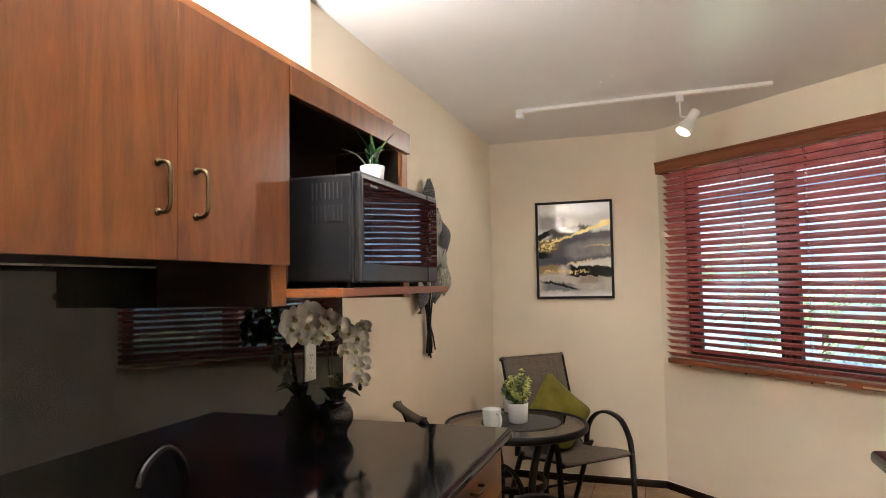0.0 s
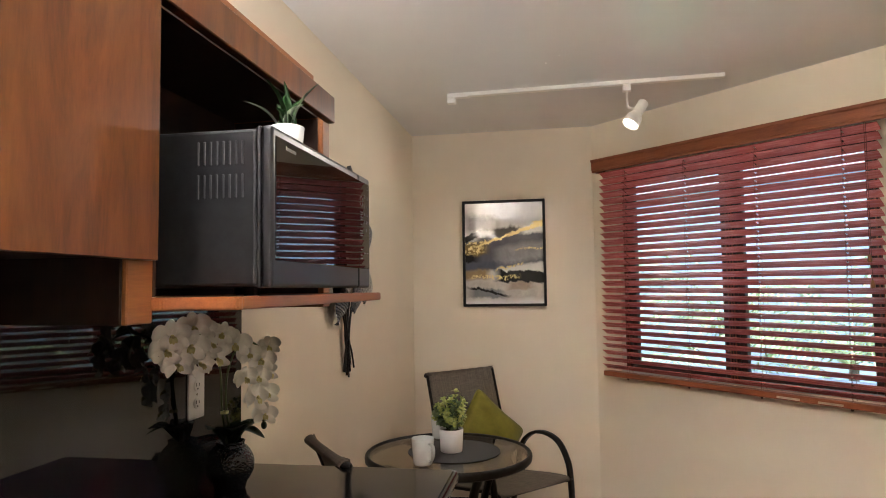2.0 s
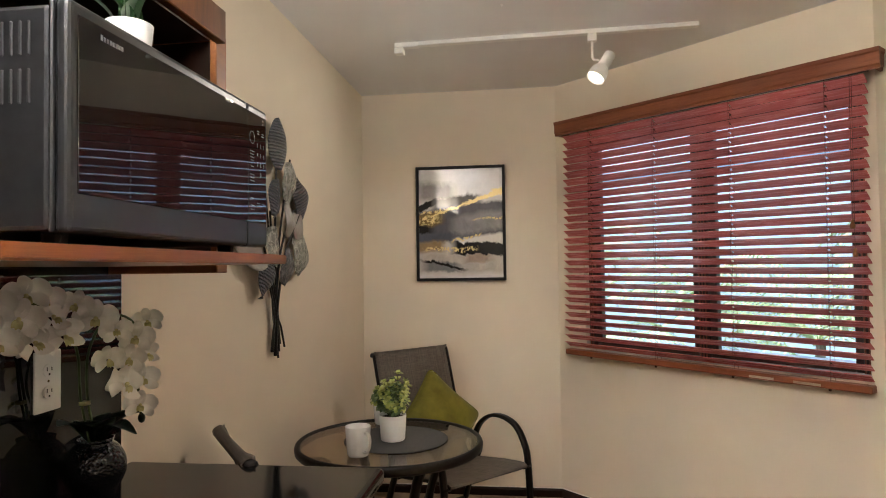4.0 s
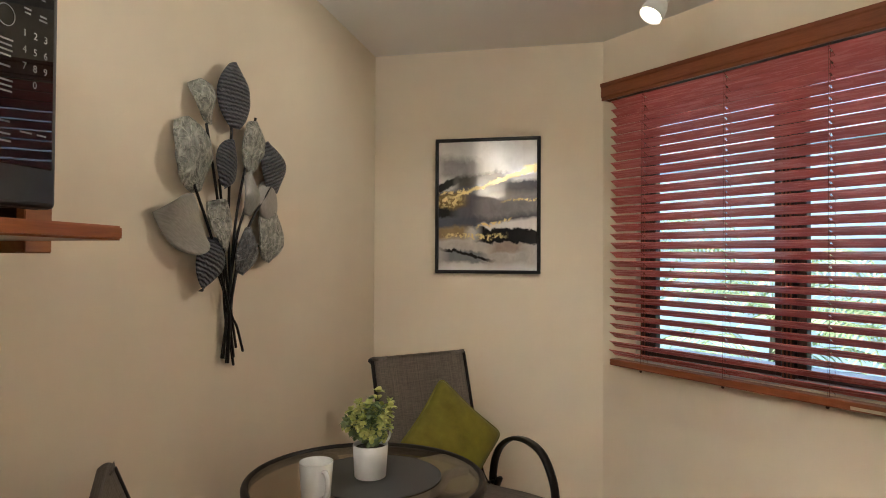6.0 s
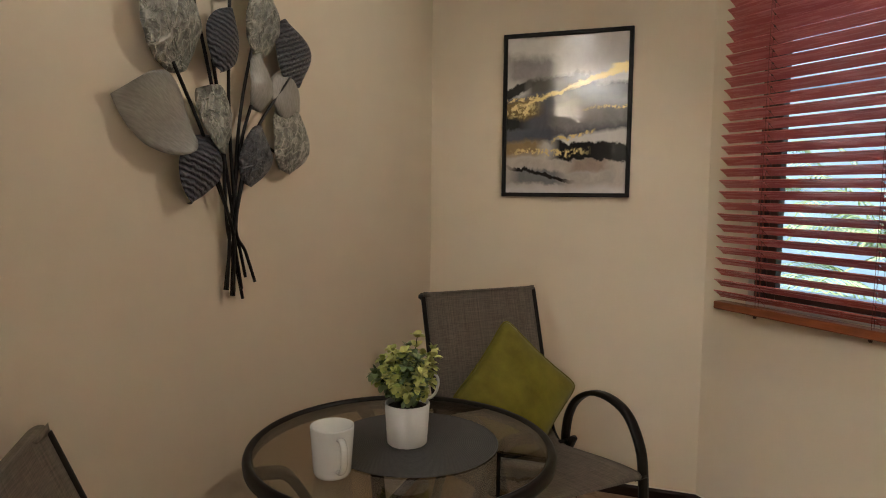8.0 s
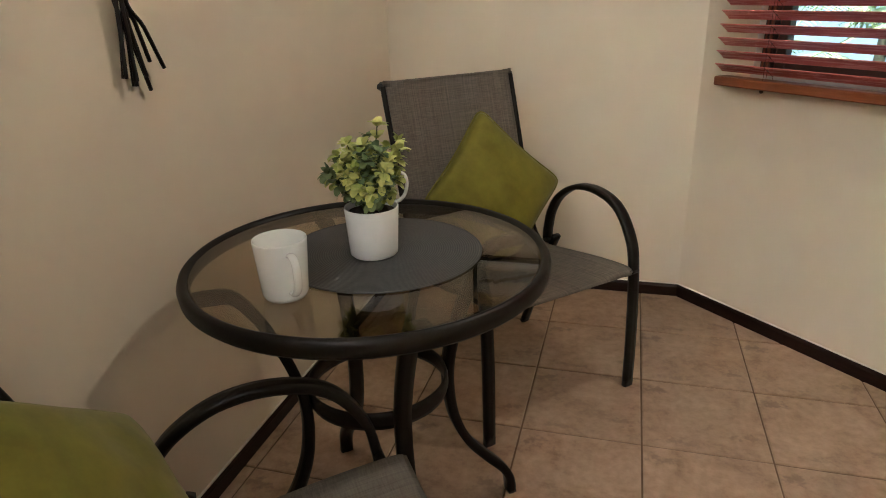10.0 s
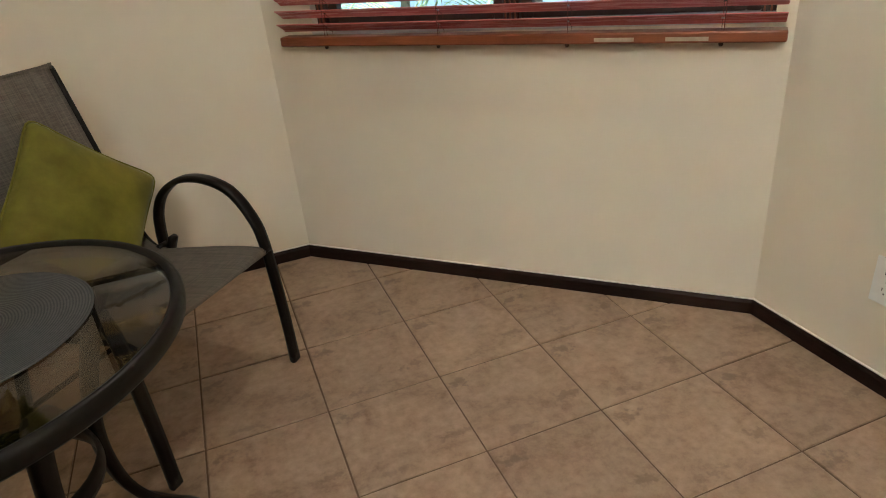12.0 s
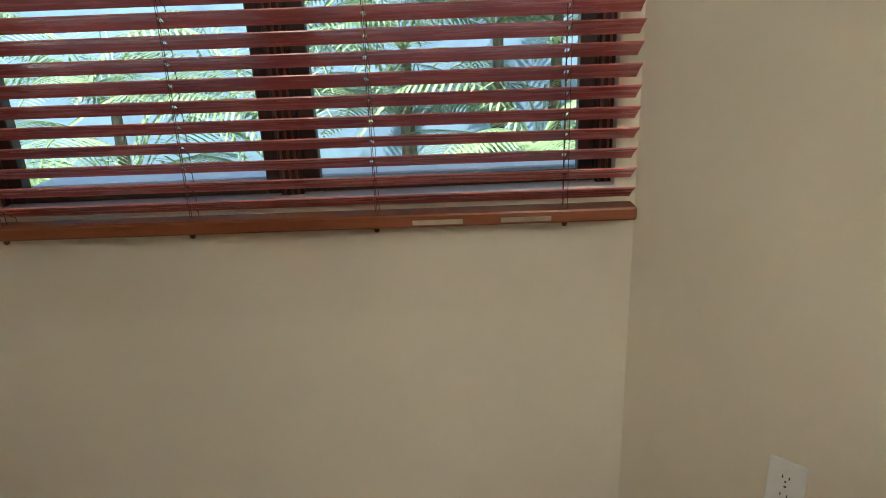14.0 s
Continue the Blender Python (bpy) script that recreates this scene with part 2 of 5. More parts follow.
def mat_weave():
    k = Mat("placemat_woven_grey", (0.07, 0.07, 0.068), 0.75)
    w = k.t.nodes.new("ShaderNodeTexWave")
    w.wave_type, w.rings_direction = "RINGS", "Z"
    w.inputs["Scale"].default_value = 70
    w.inputs["Distortion"].default_value = 1.5
    w.inputs["Detail"].default_value = 3
    w.inputs["Detail Scale"].default_value = 8
    k.link(k.coords(), w.inputs["Vector"])
    n = k.noise(k.coords(), 160, 3)
    f = k.maths("MULTIPLY", k.maths("ADD", w.outputs["Fac"], n), 0.5)
    k.colour(k.ramp(f, [(0.25, (0.030, 0.030, 0.029)), (0.75, (0.078, 0.075, 0.070))]))
    k.bump(f, 0.6, 0.0015)
    return k.m


M["mat"] = mat_weave()


def leafy(name, dark, light, rough=0.45, scale=30):
    k = Mat(name, dark, rough)
    info = k.t.nodes.new("ShaderNodeNewGeometry")
    n = k.noise(k.coords(), scale, 3)
    f = k.maths("MULTIPLY", k.maths("ADD", info.outputs["Random Per Island"], n), 0.5)
    k.colour(k.ramp(f, [(0.2, dark), (0.8, light)]))
    k.put("Subsurface Weight", 0.0)
    return k.m


M["leaf_dark"] = leafy("plant_leaf_dark", (0.05, 0.095, 0.035), (0.22, 0.29, 0.13))
M["leaf_lime"] = leafy("plant_leaf_lime", (0.30, 0.36, 0.08), (0.66, 0.66, 0.24))
M["aloe"] = leafy("aloe_leaf", (0.02, 0.075, 0.02), (0.07, 0.17, 0.05), 0.35, 12)
M["aloe_grey"] = leafy("aloe_leaf_pale", (0.25, 0.32, 0.24), (0.48, 0.54, 0.44), 0.4, 12)
M["orchid_leaf"] = leafy("orchid_leaf", (0.006, 0.02, 0.006), (0.02, 0.055, 0.018), 0.35, 10)
M["petal"] = leafy("orchid_petal_white", (0.58, 0.57, 0.51), (0.80, 0.79, 0.74), 0.5, 25)
M["petal_heart"] = leafy("orchid_heart_yellow", (0.35, 0.33, 0.12), (0.62, 0.58, 0.30), 0.5, 60)
M["stem"] = leafy("orchid_stem", (0.03, 0.05, 0.012), (0.08, 0.11, 0.03), 0.5, 20)
# fronds paler than real leaves: sunlit haze is put into their colour
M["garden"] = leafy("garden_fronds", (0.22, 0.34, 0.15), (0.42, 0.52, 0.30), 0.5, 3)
M["bark"] = wood_mat("palm_bark", (0.12, 0.10, 0.08), (0.20, 0.175, 0.14), (0.28, 0.25, 0.21), "z", 0.9)
M["lawn"] = paint_mat("lawn", (0.16, 0.24, 0.07), 0.9, 0.4, 0.02)
# reflector slab outside, kept pale to send more light indoors
M["patio"] = paint_mat("added_slab_pale_bounce", (0.64, 0.63, 0.60), 0.8, 0.15, 0.003)
M["caulk"] = paint_mat("caulk_pale", (0.80, 0.75, 0.66), 0.5, 0.1, 0.0004)
# blue of the hazy skylight is put into this wall's colour
M["garden_wall"] = paint_mat("garden_wall_sky_tint", (0.36, 0.53, 0.74), 0.8, 0.30, 0.002)


def art_leaf(name, dark, light, kind):
    k = Mat(name, light, 0.5, 0.25)
    p = k.coords()
    if kind == "rib":
        w = k.t.nodes.new("ShaderNodeTexWave")
        w.bands_direction = "Z"
        w.inputs["Scale"].default_value = 26
        w.inputs["Distortion"].default_value = 3.0
        w.inputs["Detail"].default_value = 2
        w.inputs["Detail Scale"].default_value = 3
        k.link(p, w.inputs["Vector"])
        f = w.outputs["Fac"]
        k.bump(f, 1.0, 0.006)
    elif kind == "emboss":
        v = k.t.nodes.new("ShaderNodeTexVoronoi")
        v.feature = "DISTANCE_TO_EDGE"
        v.inputs["Scale"].default_value = 34
        d = k.noise(p, 20, 3, 0.6, 2.0)
        f0 = k.node("ShaderNodeVectorMath")
        f0.operation = "ADD"
        c = k.t.nodes.new("ShaderNodeCombineXYZ")
        k.link(k.maths("MULTIPLY", d, 0.05), c.inputs[1])
        k.link(k.maths("MULTIPLY", d, 0.08), c.inputs[2])
        k.link(p, f0.inputs[0])
        k.link(c.outputs[0], f0.inputs[1])
        k.link(f0.outputs[0], v.inputs["Vector"])
        f = k.ramp(v.outputs["Distance"], [(0.0, (1, 1, 1)), (0.10, (0.45, 0.45, 0.45)), (0.35, (0.25, 0.25, 0.25))])
        f = k.mix(0.3, f, k.ramp(k.noise(p, 70, 3), [(0.3, (0, 0, 0)), (0.7, (1, 1, 1))]))
        k.bump(f, 1.0, 0.008)
    else:
        f = k.noise(k.coords((1, 60, 12)), 5, 3)
        k.bump(f, 0.3, 0.001)
    grime = k.noise(p, 12, 5, 0.7)
    base = k.ramp(f, [(0.2, dark), (0.75, light)])
    k.colour(k.mix(k.ramp(grime, [(0.35, (0, 0, 0)), (0.75, (0.5, 0.5, 0.5))]), base, dark))
    k.roughness(grime, 0.34, 0.55)
    return k.m


M["art_pale"] = art_leaf("art_leaf_pale_emboss", (0.10, 0.105, 0.094), (0.58, 0.58, 0.52), "emboss")
M["art_plain"] = art_leaf("art_leaf_pale_satin", (0.26, 0.252, 0.232), (0.42, 0.408, 0.375), "plain")
M["art_dark"] = art_leaf("art_leaf_blue_ribbed", (0.060, 0.064, 0.078), (0.150, 0.158, 0.185), "rib")
M["art_darke"] = art_leaf("art_leaf_blue_emboss", (0.030, 0.032, 0.038), (0.26, 0.265, 0.28), "emboss")
M["art_stem"] = metal_mat("art_stem_black", (0.012, 0.011, 0.010), 0.4, 0.4)


def artwork():
    """Abstract ink-and-gold landscape under glass; generated x runs across, z up."""
    k = Mat("abstract_ink_gold_print", (0.7, 0.7, 0.7), 0.45)
    k.put("Specular IOR Level", 0.12)
    k.put("Coat Weight", 0.7)
    k.put("Coat Roughness", 0.015)
    tc = k.t.nodes.new("ShaderNodeTexCoord")
    sep = k.t.nodes.new("ShaderNodeSeparateXYZ")
    p = tc.outputs["Generated"]
    k.link(p, sep.inputs[0])
    u, v = sep.outputs[0], sep.outputs[2]
    n1 = k.noise(p, 3.0, 6, 0.62, 0.8)
    n2 = k.noise(p, 9.0, 6, 0.7, 0.5)
    n3 = k.noise(p, 26.0, 5, 0.72)
    w = k.maths("ADD", v, k.maths("MULTIPLY", k.maths("SUBTRACT", n1, 0.5), 0.09))
    w = k.maths("ADD", w, k.maths("MULTIPLY", k.maths("SUBTRACT", n2, 0.5), 0.08))

    def soft(x, a, b):
        r = k.node("ShaderNodeMapRange")
        r.inputs["From Min"].default_value, r.inputs["From Max"].default_value = a, b
        k.link(x, r.inputs["Value"])
        return r.outputs[0]

    def band(c, slope, half, blur, u0=-1.0, u1=2.0, edge=0.12):
        d = k.maths("ABSOLUTE", k.maths("SUBTRACT", w, k.maths("ADD", k.maths("MULTIPLY", u, slope), c)))
        m = soft(d, half + blur, half)
        ends = k.maths("MULTIPLY", soft(u, u0 - edge, u0), soft(u, u1 + edge, u1))
        return k.maths("MULTIPLY", m, ends)

    wash = k.ramp(n2, [(0.32, (0.66, 0.66, 0.67)), (0.68, (1.05, 1.05, 1.04))])
    img = k.mix(0.35, (0.66, 0.655, 0.65), wash, "MULTIPLY")
    wash_rows = [(0.80, -0.04, 0.050, 0.07, (0.30, 0.29, 0.295), 0.06, 0.36), (0.655, 0.07, 0.045, 0.03, (0.085, 0.078, 0.072), 0.22, 0.66), (0.47, 0.08, 0.135, 0.03, (0.105, 0.11, 0.135), -0.5, 2.0),
                 (0.43, 0.10, 0.060, 0.05, (0.25, 0.25, 0.27), 0.45, 2.0), (0.36, 0.03, 0.030, 0.03, (0.085, 0.095, 0.125), -0.5, 0.38), (0.52, 0.12, 0.050, 0.03, (0.20, 0.14, 0.05), -0.5, 0.22),
                 (0.275, 0.03, 0.040, 0.03, (0.28, 0.20, 0.10), -0.5, 0.25), (0.14, 0.01, 0.075, 0.05, (0.50, 0.46, 0.43), 0.0, 0.95), (0.18, 0.0, 0.028, 0.02, (0.36, 0.29, 0.24), 0.60, 0.80)]
    ink_rows = [(0.635, 0.36, 0.024, 0.012, (0.012, 0.012, 0.012), -0.5, 0.14), (0.445, 0.0, 0.022, 0.02, (0.012, 0.012, 0.013), -0.5, 0.10), (0.292, -0.035, 0.046, 0.012, (0.008, 0.008, 0.009), 0.46, 2.0),
                (0.110, -0.02, 0.035, 0.02, (0.19, 0.20, 0.21), 0.12, 0.42), (0.165, -0.15, 0.008, 0.006, (0.015, 0.015, 0.015), 0.10, 0.48)]
    rows = wash_rows + ink_rows
    for c, slope, half, blur, ink, u0, u1 in rows:
        img = k.mix(band(c, slope, half, blur, u0, u1), img, k.mix(0.75, ink, wash, "MULTIPLY"))
    flake = k.ramp(n3, [(0.47, (0, 0, 0)), (0.53, (1, 1, 1))])
    gold = k.maths("MAXIMUM", band(0.53, 0.255, 0.006, 0.008, 0.18, 0.60), k.maths("MAXIMUM", band(0.53, 0.255, 0.017, 0.008, 0.62, 2.0), band(0.665, 0.12, 0.026, 0.01, 0.90, 2.0, 0.05)))
    for g in (band(0.60, 0.06, 0.009, 0.010, 0.03, 0.28), band(0.52, 0.10, 0.030, 0.02, 0.0, 0.17), band(0.26, 0.18, 0.008, 0.008, 0.42, 0.72, 0.04), band(0.268, 0.0, 0.014, 0.01, 0.14, 0.60), band(0.50, 0.04, 0.006, 0.008, 0.74, 2.0)):
        gold = k.maths("MAXIMUM", gold, k.maths("MULTIPLY", g, flake))
    k.colour(k.mix(gold, img, (0.74, 0.60, 0.28)))
    k.link(k.maths("MULTIPLY", gold, 0.8), k.b.inputs["Metallic"])
    return k.m


M["art"] = artwork()


# ---------------------------------------------------------------- mesh helpers
def part(name, bm, material, parent=None, label="", smooth=False):
    me = bpy.data.meshes.new(name)
    bm.to_mesh(me)
    bm.free()
    me.materials.append(M[material])
    if smooth:
        me.polygons.foreach_set("use_smooth", [True] * len(me.polygons))
    ob = new(name, me)
    if parent:
        ob.parent = parent
    if label:
        ob["label"] = label
    return ob


def thing(name, label, category, m=None, group="", kind=""):
    ob = new(name)
    ob.empty_display_size = 0.05
    if m is not None:
        ob.matrix_world = m
    return tagged(ob, label, category, group, kind)


def box(bm, x0, x1, y0, y1, z0, z1, bevel=0.0, seg=1):
    m = Matrix.Translation(((x0 + x1) / 2, (y0 + y1) / 2, (z0 + z1) / 2)) @ Matrix.Diagonal((x1 - x0, y1 - y0, z1 - z0, 1))
    r = bmesh.ops.create_cube(bm, size=1, matrix=m)
    if bevel:
        es = list({e for v in r["verts"] for e in v.link_edges})
        bmesh.ops.bevel(bm, geom=es, offset=bevel, segments=seg, profile=0.5, affect="EDGES")
    return bm


def boxes(*rows, bevel=0.0, seg=1):
    bm = bmesh.new()
    for r in rows:
        box(bm, *r, bevel=bevel, seg=seg)
    return bm


def spline(pts, n=8):
    pts = [Vector(p) for p in pts]
    q = [pts[0] * 2 - pts[1]] + pts + [pts[-1] * 2 - pts[-2]]
    out = []
    for i in range(1, len(q) - 2):
        a, b, c, d = q[i - 1:i + 3]
        for j in range(n):
            t = j / n
            out.append(0.5 * (2 * b + (c - a) * t + (2 * a - 5 * b + 4 * c - d) * t * t + (3 * b - a - 3 * c + d) * t ** 3))
    return out + [pts[-1]]


def sweep(bm, pts, half_n, half_s, side=None, seg=8, square=False, closed=False, taper=None):
    """A bar along pts: half_s is its half size along side, half_n across."""
    pts = [Vector(p) for p in pts]
    rings = []
    count = len(pts)
    last = Vector(side) if side else None
    for i, p in enumerate(pts):
        a = pts[(i - 1) % count] if closed or i else p
        b = pts[(i + 1) % count] if closed or i < count - 1 else p
        tan = (b - a).normalized()
        s = last if last is not None else (Vector((0, 0, 1)) if abs(tan.z) < 0.9 else Vector((1, 0, 0)))
        s = (s - tan * s.dot(tan)).normalized()
        if side is None:
            last = s
        nrm = tan.cross(s)
        k = taper(i / max(count - 1, 1)) if taper else 1.0
        ring = []
        for j in range(seg):
            ang = 2 * math.pi * (j + 0.5) / seg
            c, d = math.cos(ang), math.sin(ang)
            if square:
                f = 1 / max(abs(c), abs(d)) ** 0.75
                c, d = c * f, d * f
            ring.append(bm.verts.new(p + s * (c * half_s * k) + nrm * (d * half_n * k)))
        rings.append(ring)
    pairs = list(zip(rings, rings[1:])) + ([(rings[-1], rings[0])] if closed else [])
    for r0, r1 in pairs:
        for j in range(seg):
            bm.faces.new((r0[j], r0[(j + 1) % seg], r1[(j + 1) % seg], r1[j]))
    if not closed:
        bm.faces.new(rings[0][::-1])
        bm.faces.new(rings[-1])
    bmesh.ops.recalc_face_normals(bm, faces=bm.faces)
    return bm


def rod(bm, a, b, r, seg=10):
    return sweep(bm, [a, b], r, r, seg=seg)


def lathe(bm, profile, seg=32, at=(0, 0, 0)):
    """Profile rows (radius, z), turned round z."""
    rings = []
    for r, z in profile:
        if r < 1e-5:
            rings.append([bm.verts.new((at[0], at[1], at[2] + z))])
        else:
            rings.append([bm.verts.new((at[0] + r * math.cos(2 * math.pi * j / seg), at[1] + r * math.sin(2 * math.pi * j / seg), at[2] + z)) for j in range(seg)])
    for a, b in zip(rings, rings[1:]):
        for j in range(seg):
            j2 = (j + 1) % seg
            if len(a) == 1 and len(b) > 1:
                bm.faces.new((a[0], b[j], b[j2]))
            elif len(b) == 1 and len(a) > 1:
                bm.faces.new((a[j], b[0], a[j2]))
            elif len(a) > 1:
                bm.faces.new((a[j], a[j2], b[j2], b[j]))
    bmesh.ops.recalc_face_normals(bm, faces=bm.faces)
    return bm


def prism(poly, z0, z1):
    bm = bmesh.new()
    lo = [bm.verts.new((x, y, z0)) for x, y in poly]
    hi = [bm.verts.new((x, y, z1)) for x, y in poly]
    n = len(poly)
    bm.faces.new(lo[::-1])
    bm.faces.new(hi)
    for i in range(n):
        bm.faces.new((lo[i], lo[(i + 1) % n], hi[(i + 1) % n], hi[i]))
    bmesh.ops.recalc_face_normals(bm, faces=bm.faces)
    return bm


def blade(bm, base, tip, width, bend=0.0, side=None, n=6, fold=0.0, shape=None, up=Vector((0, 0, 1))):
    """One leaf from base to tip; bend lifts its middle along up."""
    base, tip = Vector(base), Vector(tip)
    ax = tip - base
    s = Vector(side) if side else ax.cross(up)
    if s.length < 1e-6:
        s = Vector((1, 0, 0))
    s.normalize()
    nn = s.cross(ax).normalized()
    rows = []
    for i in range(n + 1):
        t = i / n
        w = width * (shape(t) if shape else math.sin(math.pi * min(0.985, 0.06 + 0.94 * t)) ** 0.75)
        c = base + ax * t + nn * (bend * math.sin(math.pi * t))
        rows.append([bm.verts.new(c - s * w + nn * (fold * w)), bm.verts.new(c), bm.verts.new(c + s * w + nn * (fold * w))])
    for a, b in zip(rows, rows[1:]):
        bm.faces.new((a[0], a[1], b[1], b[0]))
        bm.faces.new((a[1], a[2], b[2], b[1]))
    return bm


def structure(ob, label, category):
    return tagged(ob, label, category, kind="structure")


# ---------------------------------------------------------------- the room
CORNER_A, CORNER_B = Vector((-0.060, BACK, 0)), Vector((RIGHT, 3.741, 0))
WIN_LEN = (CORNER_B - CORNER_A).length
WIN_TURN = math.degrees(math.atan2(CORNER_B.y - CORNER_A.y, CORNER_B.x - CORNER_A.x))
WIN = pose(CORNER_A.x, CORNER_A.y, 0, 0, 0, WIN_TURN)      # x along the slanted wall, y outwards
TH = 0.14

structure(part("wall_left", boxes((LEFT - TH, LEFT, REAR, BACK + TH, -0.1, CEIL + 0.05), (LEFT, LEFT + 0.035, REAR, 2.235, 1.89, CEIL)), "wall"),
          "cream painted wall behind cabinets and dining table", "wall")
structure(part("wall_back", boxes((LEFT, CORNER_A.x + 0.06, BACK, BACK + TH, -0.1, CEIL + 0.05)), "wall"), "cream painted wall with a framed picture", "wall")
structure(part("wall_right", boxes((RIGHT, RIGHT + TH, REAR, CORNER_B.y + 0.06, -0.1, CEIL + 0.05)), "wall"), "cream painted wall with a white outlet", "wall")
structure(part("wall_rear", boxes((LEFT, RIGHT, REAR - TH, REAR, -0.1, CEIL + 0.05)), "wall"), "plain cream wall closing the kitchen", "wall")
S0, S1, Z0, Z1 = 0.200, 1.600, 0.880, 2.055
w = structure(part("wall_window", boxes((0, WIN_LEN, 0, TH, -0.1, Z0), (0, WIN_LEN, 0, TH, Z1, CEIL + 0.05), (0, S0, 0, TH, Z0, Z1), (S1, WIN_LEN, 0, TH, Z0, Z1)), "wall"),
              "slanted cream painted wall with a wide window", "wall")
w.matrix_world = WIN
OUT = [(LEFT - TH, REAR - TH), (RIGHT + TH, REAR - TH), (RIGHT + TH, 3.85), (0.05, BACK + TH), (LEFT - TH, BACK + TH)]
structure(part("ceiling", prism(OUT, CEIL, CEIL + 0.2), "ceiling"), "smooth white painted ceiling", "ceiling")
floor = structure(part("floor", prism(OUT, -0.12, -0.004), "grout"), "terracotta tiled floor with brown grout", "floor")


def baseboard(a, b, side):
    a, b = Vector((*a, 0)), Vector((*b, 0))
    length = (b - a).length
    bm = bmesh.new()
    prof = [(0, 0), (0.011, 0), (0.011, 0.040), (0.007, 0.048), (0, 0.051)]
    ends = []
    for x in (0, length):
        ends.append([bm.verts.new((x, y * side, z)) for y, z in prof])
    for i in range(len(prof)):
        j = (i + 1) % len(prof)
        bm.faces.new((ends[0][i], ends[0][j], ends[1][j], ends[1][i]))
    bm.faces.new(ends[0][::-1])
    bm.faces.new(ends[1])
    bmesh.ops.recalc_face_normals(bm, faces=bm.faces)
    ob = part("baseboard", bm, "baseboard")
    ob.matrix_world = pose(a.x, a.y, -0.002, 0, 0, math.degrees(math.atan2(b.y - a.y, b.x - a.x)))
    part("caulk_line", boxes((0.004, length - 0.004, *sorted((0.0005 * side, 0.006 * side)), 0.0512, 0.0545)), "caulk", ob, "thin pale caulk bead")
    structure(ob, "dark stained wooden baseboard along the wall", "baseboard")


baseboard((LEFT, 2.56), (LEFT, BACK), -1)
baseboard((LEFT + 0.011, BACK), (CORNER_A.x + 0.006, BACK), -1)
baseboard(CORNER_A[:2], CORNER_B[:2], -1)
baseboard((RIGHT, 3.747), (RIGHT, 2.43), -1)


# ---------------------------------------------------------------- window with its wooden blind
def window():
    win = structure(thing("window_1", "dark wooden two-sash window behind a blind", "window", WIN), "", "")
    y0, y1 = 0.030, 0.100
    part("window_frame", boxes((S0, S0 + 0.035, y0, y1 + 0.03, Z0, Z1), (S1 - 0.035, S1, y0, y1 + 0.03, Z0, Z1), (S0 + 0.035, S1 - 0.035, y0, y1 + 0.03, Z1 - 0.035, Z1),
                               (0.862, 0.912, y0, y1 + 0.03, Z0, Z1 - 0.035), bevel=0.003), "frame", win)
    for bx in (S0 + 0.012, S0 + 0.028, 0.872, 0.887, 0.902, S1 - 0.028, S1 - 0.012):
        part("stop_bead", boxes((bx - 0.0025, bx + 0.0025, y0 - 0.006, y0 - 0.0005, Z0 + 0.013, Z1 - 0.036), bevel=0.001), "valance", win)
    part("window_sill", boxes((S0 - 0.004, S1 + 0.004, -0.008, y1 + 0.07, Z0 - 0.012, Z0 + 0.012), bevel=0.004, seg=2), "sill", win, "pale painted window sill")
    part("outer_sill", boxes((S0 + 0.036, S1 - 0.036, 0.1305, 0.230, Z0 + 0.0125, Z0 + 0.034), bevel=0.003), "pot_white", win, "white outer sill")
    for a, b in ((S0 + 0.035, 0.862), (0.912, S1 - 0.035)):
        sash = part("sash", boxes((a, a + 0.036, 0.05, 0.085, Z0 + 0.012, Z1 - 0.035), (b - 0.036, b, 0.05, 0.085, Z0 + 0.012, Z1 - 0.035),
                                  (a + 0.036, b - 0.036, 0.05, 0.085, Z0 + 0.012, Z0 + 0.04), (a + 0.036, b - 0.036, 0.05, 0.085, Z1 - 0.07, Z1 - 0.035), bevel=0.003), "frame", win)
        p = part("pane", boxes((a + 0.03, b - 0.03, 0.066, 0.070, Z0 + 0.036, Z1 - 0.066)), "glass", sash)
        p.visible_shadow = False


window()

CORDS = (0.285, 0.683, 1.075, 1.472)
SLAT_TILT = -32.5


